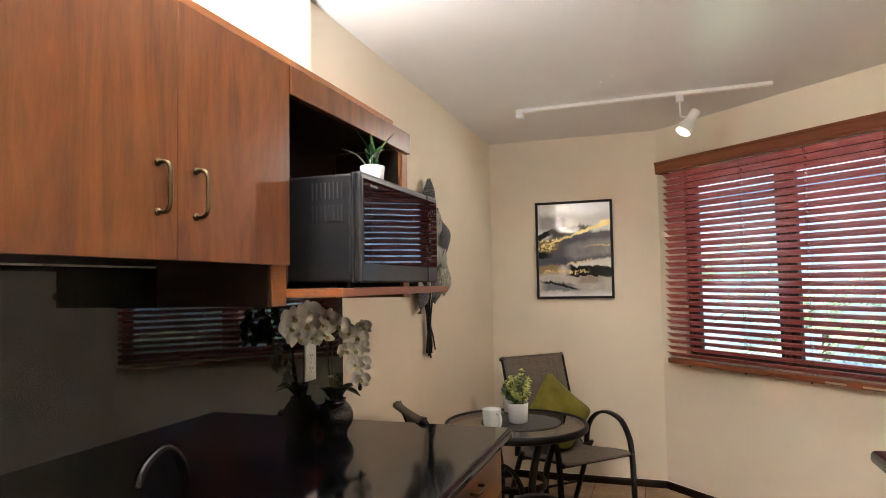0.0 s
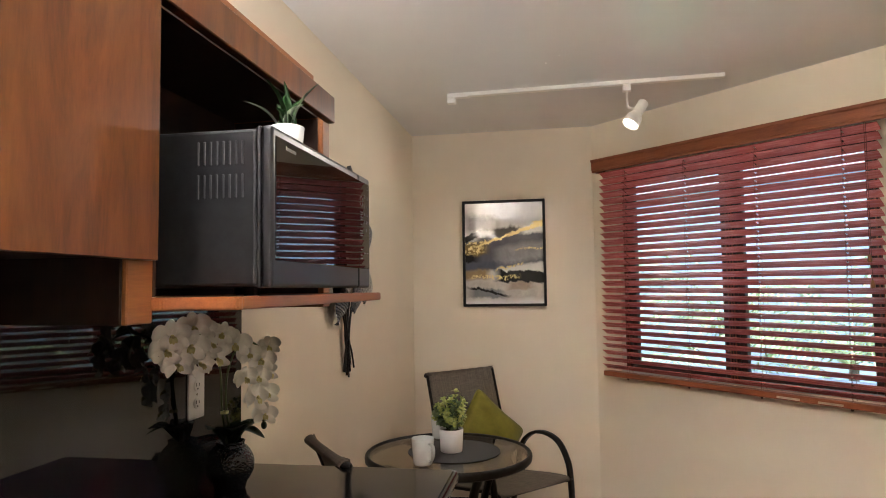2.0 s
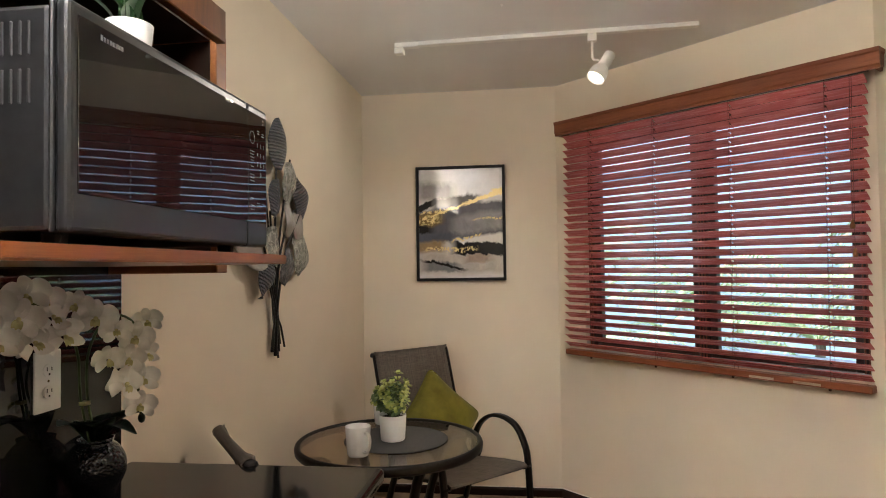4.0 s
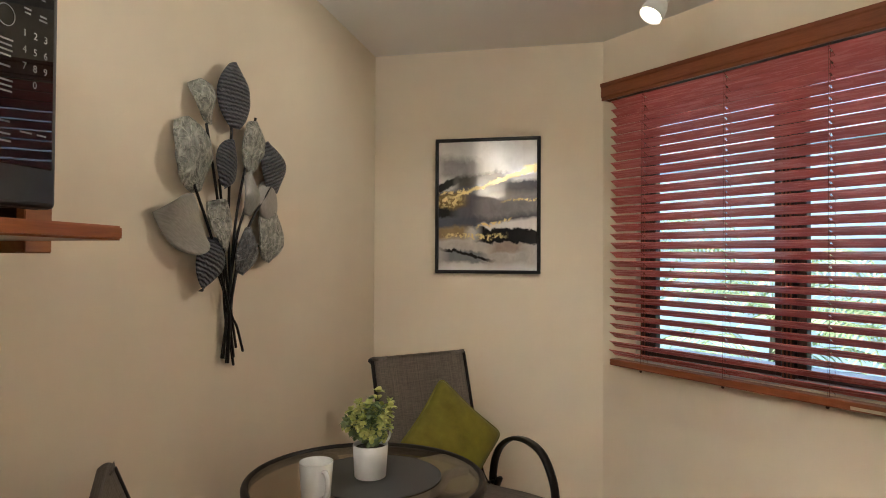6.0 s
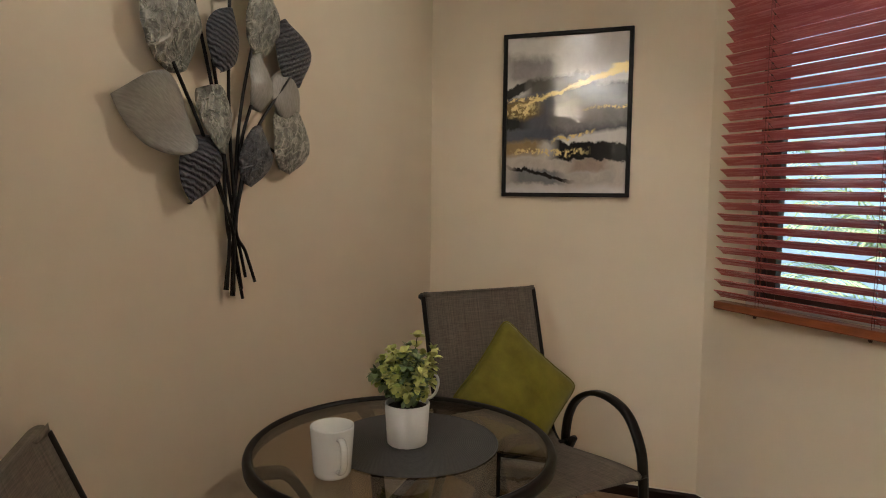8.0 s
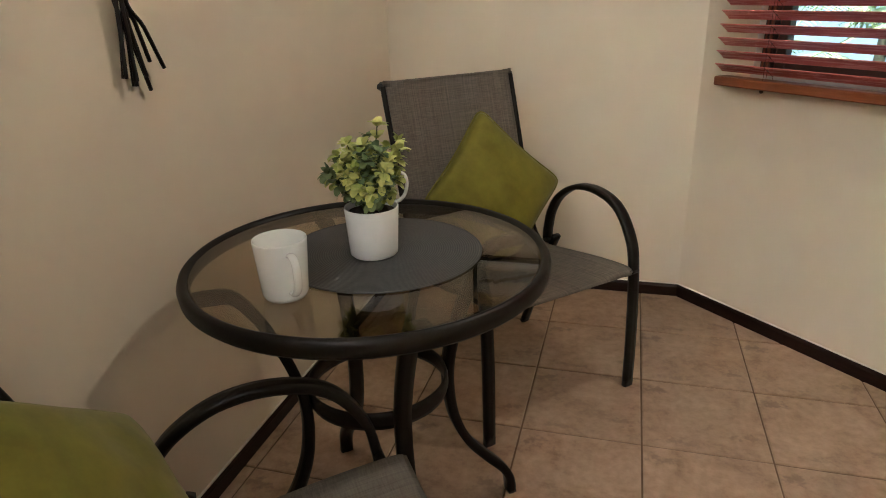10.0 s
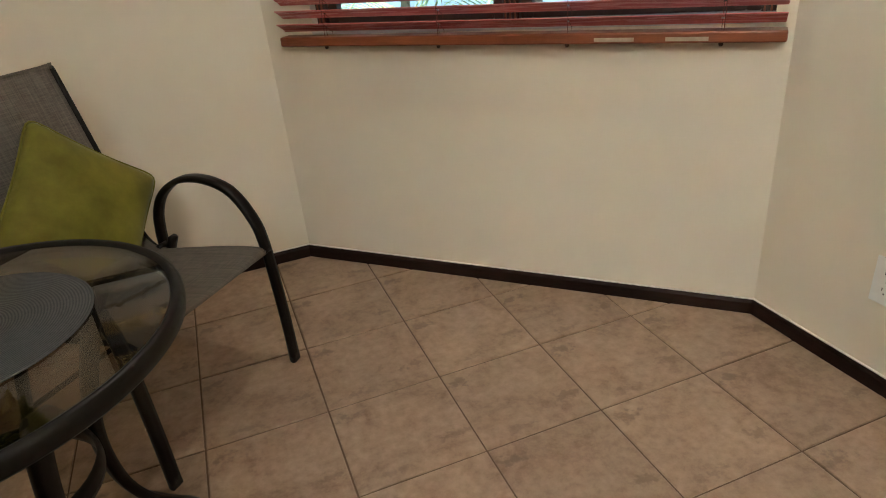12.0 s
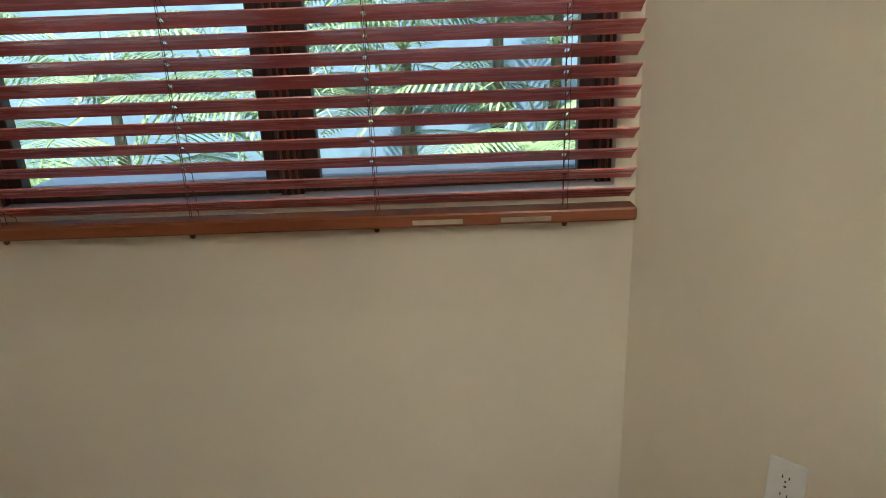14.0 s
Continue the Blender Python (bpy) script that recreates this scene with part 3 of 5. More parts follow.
def blind():
    top = thing("window_blind", "mahogany wooden venetian blind with tilted open slats", "blind", WIN @ pose(0, 0, 0.008, 0, 0.45, 0))
    # slat with routed holes for the lift cords
    x0, x1 = 0.105, 1.617
    xs = [x0]
    for c in CORDS:
        xs += [c - 0.0045, c + 0.0045]
    xs.append(x1)
    ys = (-0.025, -0.008, 0.008, 0.025)
    bm = bmesh.new()
    for zz in (-0.0014, 0.0014):
        grid = [[bm.verts.new((x, y, zz + 0.0016 * (1 - (y / 0.025) ** 2))) for y in ys] for x in xs]
        for i in range(len(xs) - 1):
            for j in range(3):
                if j == 1 and i % 2 == 1:
                    continue
                bm.faces.new((grid[i][j], grid[i + 1][j], grid[i + 1][j + 1], grid[i][j + 1]))
    bm.verts.ensure_lookup_table()
    bm.verts.index_update()
    half = len(bm.verts) // 2
    edges = [e for e in bm.edges if len(e.link_faces) == 1 and e.verts[0].index < half and e.verts[1].index < half]
    for e in edges:
        a, b = e.verts
        bm.faces.new((a, b, bm.verts[b.index + half], bm.verts[a.index + half]))
    bmesh.ops.recalc_face_normals(bm, faces=bm.faces)
    first = part("slat", bm, "blind", top)
    zs = [0.894 + 0.0413 * i for i in range(29)]
    rng = random.Random(4)
    for i, z in enumerate(zs):
        ob = first if i == 0 else new("slat", first.data)
        ob.parent = top
        ob.matrix_basis = pose(rng.uniform(-0.0015, 0.0015), -0.058, z, SLAT_TILT + rng.uniform(-1.2, 1.2), 0, 0)
    part("bottom_rail", boxes((0.112, 1.622, -0.086, -0.032, 0.838, 0.868), bevel=0.005, seg=2), "valance", top, "stained wooden bottom rail")
    part("head_rail", boxes((0.112, 1.62, -0.085, -0.030, 2.08, 2.122), bevel=0.002), "frame", top)
    # moulded valance with returns to the wall
    bm = bmesh.new()
    prof = [(0.0, 0.0), (0.0, 0.012), (-0.005, 0.016), (-0.005, 0.060), (-0.010, 0.066), (-0.012, 0.078), (0.010, 0.080), (0.010, 0.0)]
    def board(a, b):
        a, b = Vector(a), Vector(b)
        d = (b - a).normalized()
        nrm = Vector((d.y, -d.x, 0))
        ends = [[bm.verts.new(p - nrm * o + Vector((0, 0, z))) for o, z in prof] for p in (a, b)]
        for i in range(len(prof)):
            j = (i + 1) % len(prof)
            bm.faces.new((ends[0][i], ends[0][j], ends[1][j], ends[1][i]))
        bm.faces.new(ends[0][::-1])
        bm.faces.new(ends[1])
    zb = 2.066
    board((0.078, -0.112, zb), (1.684, -0.112, zb))
    board((0.083, -0.006, zb), (0.083, -0.101, zb))
    board((1.672, -0.101, zb), (1.672, -0.045, zb))
    bmesh.ops.recalc_face_normals(bm, faces=bm.faces)
    part("valance", bm, "valance", top, "moulded stained wooden valance")
    for c in CORDS:
        bm = bmesh.new()
        rod(bm, (c - 0.002, -0.058, 0.862), (c - 0.002, -0.058, 2.08), 0.0009, 5)
        for dy in (-0.024, 0.024):
            rod(bm, (c + 0.004, -0.058 + dy, 0.866), (c + 0.004, -0.058 + dy, 2.08), 0.0008, 5)
        for z in zs:
            rod(bm, (c + 0.004, -0.082, z + 0.012), (c + 0.004, -0.034, z - 0.018), 0.0007, 4)
        part("ladder_cord", bm, "cord", top)
        b2 = bmesh.new()
        lathe(b2, [(0, 0), (0.006, 0), (0.006, -0.006), (0.004, -0.010), (0, -0.010)], 10, (c, -0.075, 0.839))
        part("cord_plug", b2, "frame", top)
    for a in (1.152, 1.337):
        part("label_strip", boxes((a, a + 0.105, -0.0870, -0.0858, 0.8445, 0.8545)), "label", top, "faded pale paper strip")
    for i, (s, z) in enumerate(((1.572, 1.50), (1.579, 1.39))):
        bm = bmesh.new()
        rod(bm, (s, -0.092, z), (s, -0.092, 2.08), 0.0011, 5)
        part("pull_cord", bm, "cord", top)
        bm = bmesh.new()
        lathe(bm, [(0, 0.03), (0.004, 0.03), (0.006, 0.02), (0.010, 0.008), (0.010, 0), (0.007, -0.006), (0, -0.006)], 12, (s, -0.092, z - 0.025))
        part("tassel", bm, "cab_edge", top, "turned wooden tassel", True)


blind()


# ---------------------------------------------------------------- kitchen run along the left wall
def bar_handle(parent, y, z0, z1, x):
    bm = bmesh.new()
    pts = spline([(x, y, z1), (x + 0.018, y, z1), (x + 0.027, y, z1 - 0.012), (x + 0.028, y, (z0 + z1) / 2), (x + 0.027, y, z0 + 0.012), (x + 0.018, y, z0), (x, y, z0)], 5)
    sweep(bm, pts, 0.0038, 0.0052, (0, 1, 0), 8)
    for z in (z0, z1):
        sweep(bm, [(x - 0.001, y, z), (x + 0.004, y, z)], 0.007, 0.007, (0, 1, 0), 10)
    return part("handle", bm, "brass", parent, "antique brass bow handle", True)


def wall_cabinet(y0, y1):
    c = thing("wall_cabinet", "cherry wood-grain wall cabinet with two closed doors", "cabinet", group="wall cabinets over the counter")
    # body in the shade-dark wood, so that the underside reads as shaded
    part("body", boxes((LEFT + 0.003, -0.905, y0 + 0.001, min(y1, 1.547) - 0.001, 1.430, 1.892), bevel=0.001), "cab_shade", c)
    mid = (y0 + y1) / 2
    for a, b, hy in ((y0, mid, mid - 0.048), (mid, y1, mid + 0.048)):
        d = part("door", boxes((-0.903, -0.885, a + 0.0006, b - 0.0006, 1.426, 1.896), bevel=0.0007, seg=1), "cab", c)
        bar_handle(d, hy, 1.507, 1.592, -0.885)


wall_cabinet(0.854, 1.594)
wall_cabinet(0.160, 0.852)
wall_cabinet(-0.534, 0.158)


def cornice():
    ob = part("cabinet_cornice", boxes((-0.915, -0.889, -0.534, 2.232, 1.8975, 1.916), bevel=0.002), "cab_edge")
    tagged(ob, "light wooden cornice strip along cabinet tops", "cornice")
    # light fitting behind the cornice
    f = thing("tube_light", "slim white tube light lying on cabinet tops", "light fitting")
    part("housing", boxes((-1.10, -1.02, -0.50, 1.76, 1.8935, 1.952), bevel=0.006, seg=2), "white_metal", f)
    part("tube", boxes((-1.082, -1.038, -0.46, 1.72, 1.9525, 1.966), bevel=0.005, seg=2), "ceramic", f)


cornice()


def niche():
    n = thing("microwave_niche", "open cherry wood niche holding a microwave", "cabinet")
    # panel's shade is painted in; only the front edging keeps its wood colour
    part("side_panel", boxes((LEFT + 0.003, -0.914, 1.549, 1.609, 1.332, 1.890), bevel=0.002), "cab_shade", n, "niche side panel with shade put into its dark colour")
    part("edging", boxes((-0.9135, -0.9035, 1.549, 1.609, 1.332, 1.892), bevel=0.002), "cab_edge", n)
    part("side_panel", boxes((LEFT + 0.003, -0.962, 2.4615, 2.498, 1.332, 1.890)), "cab_edge", n)
    # thin dark sheets stand for shade on the niche's inner faces
    part("lining", boxes((LEFT + 0.013, -0.964, 2.455, 2.461, 1.3715, 1.868)), "cab_shade", n)
    part("edging", boxes((-0.9615, -0.945, 2.447, 2.498, 1.332, 1.890), bevel=0.002), "cab_edge", n)
    part("fascia", boxes((-0.902, -0.880, 1.596, 2.362, 1.826, 1.897), bevel=0.002), "cab", n)
    part("top", boxes((LEFT + 0.003, -0.964, 1.610, 2.454, 1.870, 1.890)), "cab_shade", n)
    part("back_panel", boxes((LEFT + 0.003, LEFT + 0.012, 1.610, 2.454, 1.3715, 1.868)), "cab_shade", n)
    part("lining", boxes((LEFT + 0.013, -0.904, 1.610, 1.616, 1.3715, 1.868)), "cab_shade", n)
    bm = prism([(LEFT + 0.003, 1.610), (-0.902, 1.610), (-0.902, 1.600), (-0.884, 1.600), (-0.784, 1.642), (-0.779, 1.652), (-0.779, 2.446), (-0.787, 2.454), (-0.943, 2.454), (-0.943, 2.446), (LEFT + 0.003, 2.446)], 1.350, 1.3705)
    bmesh.ops.bevel(bm, geom=bm.edges[:], offset=0.003, segments=2, affect="EDGES")
    part("shelf", bm, "shelf", n, "thick orange-brown wooden shelf board")


niche()


def base_run(name, x_wall, x_front, y_end, top_z, label):
    """Base cabinets from the rear wall to y_end; each unit is a thing."""
    sgn = 1 if x_front > x_wall else -1
    lo = REAR + 0.01
    n = 6
    step = (y_end - lo) / n
    for i in range(n):
        a, b = lo + i * step, lo + (i + 1) * step
        c = thing("base_cabinet", label, "cabinet", group=name)
        xa, xb = sorted((x_wall + sgn * 0.003, x_front - sgn * 0.02))
        part("body", boxes((xa, xb, a + 0.001, b - 0.001, 0.09, top_z - 0.042)), "cab_edge", c)
        xt = sorted((x_wall + sgn * 0.003, x_front - sgn * 0.07))
        part("plinth", boxes((xt[0], xt[1], a + 0.001, b - 0.001, 0.0, 0.089)), "cab_shade", c)
        xd = sorted((x_front - sgn * 0.019, x_front - sgn * 0.001))
        for za, zb in ((0.10, 0.395), (0.40, 0.64), (0.645, top_z - 0.048)):
            d = part("drawer", boxes((xd[0], xd[1], a + 0.003, b - 0.003, za, zb), bevel=0.0015, seg=2), "cab", c)
            bm = bmesh.new()
            yc, zc = (a + b) / 2, zb - 0.06
            sweep(bm, spline([(x_front, yc - 0.045, zc), (x_front + sgn * 0.02, yc - 0.043, zc), (x_front + sgn * 0.026, yc, zc), (x_front + sgn * 0.02, yc + 0.043, zc), (x_front, yc + 0.045, zc)], 5), 0.004, 0.005, (0, 0, 1), 8)
            part("handle", bm, "brass", d, "antique brass bow handle", True)


base_run("base cabinets under the left counter", LEFT, -0.625, 2.55, 0.865, "cherry wood base cabinet with three drawers")
base_run("base cabinets under the other counter", RIGHT, 0.52, 2.425, 0.880, "cherry wood base cabinet below black counter")
for x0, x1, y1, z, lab in ((LEFT - 0.03, -0.588, 2.576, 0.865, "polished black granite counter with rounded edge"), (0.480, RIGHT + 0.03, 2.470, 0.880, "polished black granite counter opposite the cabinets")):
    ob = part("countertop", boxes((x0, x1, REAR + 0.005, y1, z - 0.040, z), bevel=0.016, seg=5), "granite", smooth=False)
    tagged(ob, lab, "countertop")
ob = part("backsplash", boxes((LEFT + 0.001, LEFT + 0.007, REAR + 0.005, 2.512, 0.8655, 1.4255), bevel=0.001), "splash")
tagged(ob, "glossy black backsplash panel behind the counter", "backsplash")


def outlet(m, label):
    """Plate in the local xz plane, front towards -y."""
    o = thing("wall_outlet", label, "outlet", m)
    part("plate", boxes((-0.037, 0.037, -0.006, 0.0, -0.062, 0.062), bevel=0.003, seg=2), "plastic_white", o)
    for z in (-0.022, 0.022):
        bm = bmesh.new()
        lathe(bm, [(0, 0), (0.0165, 0), (0.0165, 0.0015), (0.0155, 0.002), (0, 0.002)], 20)
        bm.transform(Matrix.Translation((0, -0.006, z)) @ Matrix.Rotation(radians(90), 4, "X") @ Matrix.Diagonal((1.0, 0.86, 1, 1)))
        s = part("socket", bm, "plastic_white", o)
        part("slots", boxes((-0.0075, -0.0055, -0.0086, -0.0076, z - 0.001, z + 0.007), (0.0055, 0.0075, -0.0086, -0.0076, z - 0.001, z + 0.006), (-0.002, 0.002, -0.0086, -0.0076, z - 0.010, z - 0.006)), "dark_slot", s)
    bm = bmesh.new()
    lathe(bm, [(0, 0), (0.003, 0), (0.002, 0.001), (0, 0.001)], 10)
    bm.transform(Matrix.Translation((0, -0.006, 0)) @ Matrix.Rotation(radians(90), 4, "X"))
    part("screw", bm, "brass", o)


outlet(pose(RIGHT, 3.360, 0.300, 0, 0, -90), "white double wall outlet low on cream wall")
outlet(pose(LEFT + 0.007, 2.263, 1.117, 0, 0, 90), "white double outlet on the black backsplash")


# ---------------------------------------------------------------- microwave and its plant
def text_mesh(word, size, m):
    cu = bpy.data.curves.new("print", "FONT")
    cu.body, cu.size, cu.extrude, cu.align_x, cu.align_y = word, size, 0.0002, "CENTER", "CENTER"
    ob = bpy.data.objects.new("print", cu)
    scene.collection.objects.link(ob)
    me = bpy.data.meshes.new_from_object(ob)
    bpy.data.objects.remove(ob)
    me.transform(m)
    return me


def microwave():
    t = thing("microwave_oven", "dark grey microwave oven on wooden shelf", "microwave", pose(-1.150, 1.742, 1.3705) @ Matrix.Diagonal((1, 0.953, 1, 1)))
    # local: x out of the niche, y along the front, z up
    W, H, D = 0.612, 0.288, 0.352
    z0 = 0.016
    bm = boxes((0.0, D - 0.006, 0.004, W - 0.004, z0, H), bevel=0.006, seg=2)
    part("body", bm, "mw_body", t)
    # vents: two rows of slots on the side
    for zz in (0.168, 0.226):
        for i in range(8):
            bm = bmesh.new()
            box(bm, 0.236 + i * 0.0118, 0.2402 + i * 0.0118, 0.0015, 0.0045, zz, zz + 0.042, bevel=0.0012)
            part("vent_slot", bm, "vent", t)
    bm = bmesh.new()
    box(bm, D - 0.005, D + 0.003, 0.0, W, z0 - 0.003, H + 0.004, bevel=0.004, seg=2)
    part("front_bezel", bm, "mw_front", t)
    door = part("door", boxes((D + 0.0035, D + 0.024, 0.0, 0.5115, z0 - 0.003, H + 0.004), bevel=0.007, seg=3), "mw_front", t)
    part("door_glass", boxes((D + 0.022, D + 0.0255, 0.014, 0.5116, 0.060, H - 0.012), bevel=0.001), "mw_glass", door, "black mirror-like door glass")
    pan = part("control_panel", boxes((D + 0.0035, D + 0.024, 0.5122, W, z0 - 0.003, H + 0.004), bevel=0.007, seg=3), "mw_front", t)
    part("panel_glass", boxes((D + 0.022, D + 0.0255, 0.5122, W - 0.010, 0.060, H - 0.012), bevel=0.001), "mw_glass", pan, "glossy black keypad panel")
    xf = D + 0.0258
    face = lambda y, z: Matrix(((0, 0, 1, xf), (1, 0, 0, y), (0, 1, 0, z), (0, 0, 0, 1)))
    for i, word in enumerate("1234567890"):
        col, row = (i % 3, i // 3) if i < 9 else (1, 3)
        me = text_mesh(word, 0.012, face(0.5575 + col * 0.0155, 0.214 - row * 0.0192))
        me.materials.append(M["print"])
        ob = new("key_digit", me)
        ob.parent = pan
    for y, z, wd in ((0.531, 0.198, 0.0204), (0.531, 0.192, 0.0170), (0.531, 0.186, 0.0187), (0.531, 0.180, 0.0153), (0.531, 0.168, 0.0136), (0.531, 0.152, 0.0204), (0.531, 0.146, 0.0187), (0.531, 0.140, 0.0195),
                     (0.561, 0.242, 0.0102), (0.561, 0.237, 0.0085), (0.584, 0.240, 0.0102), (0.584, 0.235, 0.0119), (0.584, 0.268, 0.0051), (0.584, 0.260, 0.0051), (0.531, 0.106, 0.0153), (0.531, 0.092, 0.0170), (0.531, 0.084, 0.0187), (0.561, 0.098, 0.0170), (0.584, 0.098, 0.0136)):
        part("key_print", boxes((xf - 0.0002, xf + 0.0003, y - wd / 2, y + wd / 2, z, z + 0.002)), "print", pan)
    bm = bmesh.new()
    lathe(bm, [(0.0115, 0), (0.0125, 0), (0.0125, 0.0004), (0.0115, 0.0004)], 28)
    bm.transform(face(0.531, 0.226))
    part("dial_ring", bm, "print", pan)
    part("badge", boxes(*[(xf - 0.0003, xf + 0.0003, 0.056 + 0.0062 * i, 0.0605 + 0.0062 * i, H - 0.030, H - (0.024 if i else 0.0225)) for i in range(8)]), "print", door, "small plain grey badge")
    for x in (0.05, D - 0.04):
        for y in (0.06, W - 0.06):
            bm = bmesh.new()
            lathe(bm, [(0, 0), (0.014, 0), (0.016, 0.017), (0, 0.017)], 14, (x, y, 0.0))
            part("foot", bm, "dark_slot", t)


microwave()


def aloe_plant():
    t = thing("potted_aloe", "small artificial aloe in white pot on microwave", "potted plant", pose(-0.840, 1.957, 1.6588))
    bm = bmesh.new()
    lathe(bm, [(0, 0), (0.028, 0), (0.030, 0.003), (0.035, 0.054), (0.033, 0.055), (0.031, 0.046), (0, 0.046)], 28)
    part("pot", bm, "pot_white", t, "plain white round pot", True)
    rows = [((-0.080, -0.034), 0.060, 0.0085), ((-0.042, -0.018), 0.112, 0.0195), ((-0.012, 0.012), 0.112, 0.0075), ((0.060, 0.026), 0.106, 0.0130), ((0.036, 0.004), 0.058, 0.0175),
            ((0.006, -0.022), 0.074, 0.0150), ((-0.014, -0.026), 0.046, 0.0140), ((0.016, 0.040), 0.080, 0.0120), ((-0.040, 0.036), 0.072, 0.0110)]
    for i, ((dx, dy), h, w) in enumerate((p, h, w * 1.5) for p, h, w in rows):
        bm = bmesh.new()
        blade(bm, (dx * 0.15, dy * 0.15, 0.045), (dx, dy, 0.045 + h), w, bend=0.012, n=8, fold=0.35, shape=lambda q: (1 - q) ** 0.6 * (0.55 + 0.9 * min(q * 3, 0.5)))
        bmesh.ops.solidify(bm, geom=bm.faces[:], thickness=0.002)
        part("leaf", bm, "aloe_grey" if i in (0, 4) else "aloe", t, smooth=True)


aloe_plant()


def orchid():
    t = thing("potted_orchid", "white artificial orchid in hammered black vase", "potted plant", pose(-1.155, 2.320, 0.865))
    bm = bmesh.new()
    prof = [(0, 0.0), (0.045, 0.0), (0.05, 0.004)] + [(0.078 * math.sin(a), 0.080 - 0.078 * math.cos(a)) for a in [radians(x) for x in range(45, 146, 10)]] + [(0.046, 0.150), (0.048, 0.156), (0.043, 0.156), (0.040, 0.140), (0, 0.138)]
    prof = [(r * 0.79, z * 0.79) for r, z in prof]
    lathe(bm, prof, 48)
    part("vase", bm, "vase", t, "hammered glossy black round vase", True)
    for base, tip, w, bend in (((0, 0, 0.11), (0.070, 0.100, 0.155), 0.030, 0.025), ((0, 0, 0.11), (0.05, -0.075, 0.165), 0.040, 0.025), ((0, 0, 0.11), (0.005, -0.115, 0.175), 0.042, 0.02),
                               ((0, 0, 0.11), (0.10, -0.01, 0.135), 0.028, 0.03), ((0, 0, 0.11), (0.0, 0.055, 0.165), 0.020, 0.02)):
        bm = bmesh.new()
        blade(bm, base, tip, w, bend, n=8, fold=0.25)
        bmesh.ops.solidify(bm, geom=bm.faces[:], thickness=0.003)
        part("leaf", bm, "orchid_leaf", t, smooth=True)
    stems = [spline([(0.0, -0.015, 0.11), (0.0, -0.045, 0.217), (0.003, -0.060, 0.314), (0.008, -0.12, 0.390), (0.010, -0.20, 0.418), (0.008, -0.27, 0.410), (0.005, -0.325, 0.375)], 6),
             spline([(0.005, 0.0, 0.11), (0.004, -0.030, 0.217), (0.012, -0.035, 0.314), (0.030, 0.0, 0.378), (0.055, 0.045, 0.365), (0.066, 0.062, 0.30), (0.066, 0.050, 0.22), (0.060, 0.070, 0.155)], 6)]
    for s in stems:
        bm = bmesh.new()
        sweep(bm, s, 0.0028, 0.0028, seg=7)
        part("stem", bm, "stem", t, smooth=True)
    part("stem_clip", boxes((-0.004, 0.012, -0.046, -0.030, 0.200, 0.208), bevel=0.001), "petal_heart", t)
    rng = random.Random(11)
    # one flower: five petals round a lip, facing local +z
    def flower():
        bm = bmesh.new()
        for i, (ang, ln, wd) in enumerate(((90, 0.037, 0.013), (214, 0.036, 0.013), (326, 0.036, 0.013), (16, 0.040, 0.023), (164, 0.040, 0.023))):
            a = radians(ang)
            d = Vector((math.cos(a), math.sin(a), 0))
            blade(bm, d * 0.003 + Vector((0, 0, -0.001 * i)), d * ln + Vector((0, 0, 0.002 + 0.004 * (i % 3))), wd * 0.9, -0.009, n=6, fold=-0.12, shape=lambda q: math.sin(math.pi * min(0.97, 0.10 + 0.86 * q)) ** 0.6)
        b2 = bmesh.new()
        for ang in (240, 270, 300):
            a = radians(ang)
            d = Vector((math.cos(a), math.sin(a), 0))
            blade(b2, d * 0.001 + Vector((0, 0, 0.002)), d * 0.014 + Vector((0, 0, 0.014)), 0.006, 0.004, n=4)
        bmesh.ops.create_uvsphere(b2, u_segments=8, v_segments=6, radius=0.004, matrix=Matrix.Translation((0, 0.002, 0.006)))
        return bm, b2
    bm, b2 = flower()
    f0 = part("flower", bm, "petal", t, "white five-petalled orchid bloom", True)
    h0 = part("flower_heart", b2, "petal_heart", f0, "", True)
    spots = [(0.018, -0.318, 0.385), (0.015, -0.290, 0.415), (0.022, -0.215, 0.432), (0.034, -0.170, 0.388), (0.030, -0.100, 0.408), (0.042, -0.056, 0.378), (0.028, -0.290, 0.353), (0.034, -0.215, 0.345),
             (0.040, -0.255, 0.392), (0.036, -0.140, 0.350), (0.004, -0.250, 0.360), (0.006, -0.150, 0.420),
             (0.062, -0.020, 0.350), (0.072, 0.075, 0.362), (0.072, -0.060, 0.295), (0.082, -0.008, 0.290), (0.080, 0.060, 0.290), (0.084, -0.025, 0.240), (0.080, 0.035, 0.185), (0.070, 0.035, 0.330), (0.078, 0.045, 0.240)]
    for i, s in enumerate(spots):
        face_to = Vector((0.8 + rng.uniform(-0.3, 0.3), -0.55 + rng.uniform(-0.6, 0.5), rng.uniform(-0.3, 0.15)))
        m = Matrix.Translation(s) @ face_to.to_track_quat("Z", "Y").to_matrix().to_4x4() @ Matrix.Rotation(rng.uniform(-0.3, 0.3), 4, "Z") @ Matrix.Diagonal((*[rng.uniform(0.80, 1.14)] * 3, 1))
        if i == 0:
            f0.matrix_basis = m
        else:
            f = new("flower", f0.data)
            f.parent, f.matrix_basis = t, m
            h = new("flower_heart", h0.data)
            h.parent = f
    for p in ((0.066, 0.098, 0.335), (0.064, 0.100, 0.305), (0.060, 0.072, 0.150)):
        bm = bmesh.new()
        bmesh.ops.create_uvsphere(bm, u_segments=10, v_segments=8, radius=0.008, matrix=Matrix.Translation(p) @ Matrix.Diagonal((1, 1, 1.4, 1)))
        part("bud", bm, "orchid_leaf", t, smooth=True)


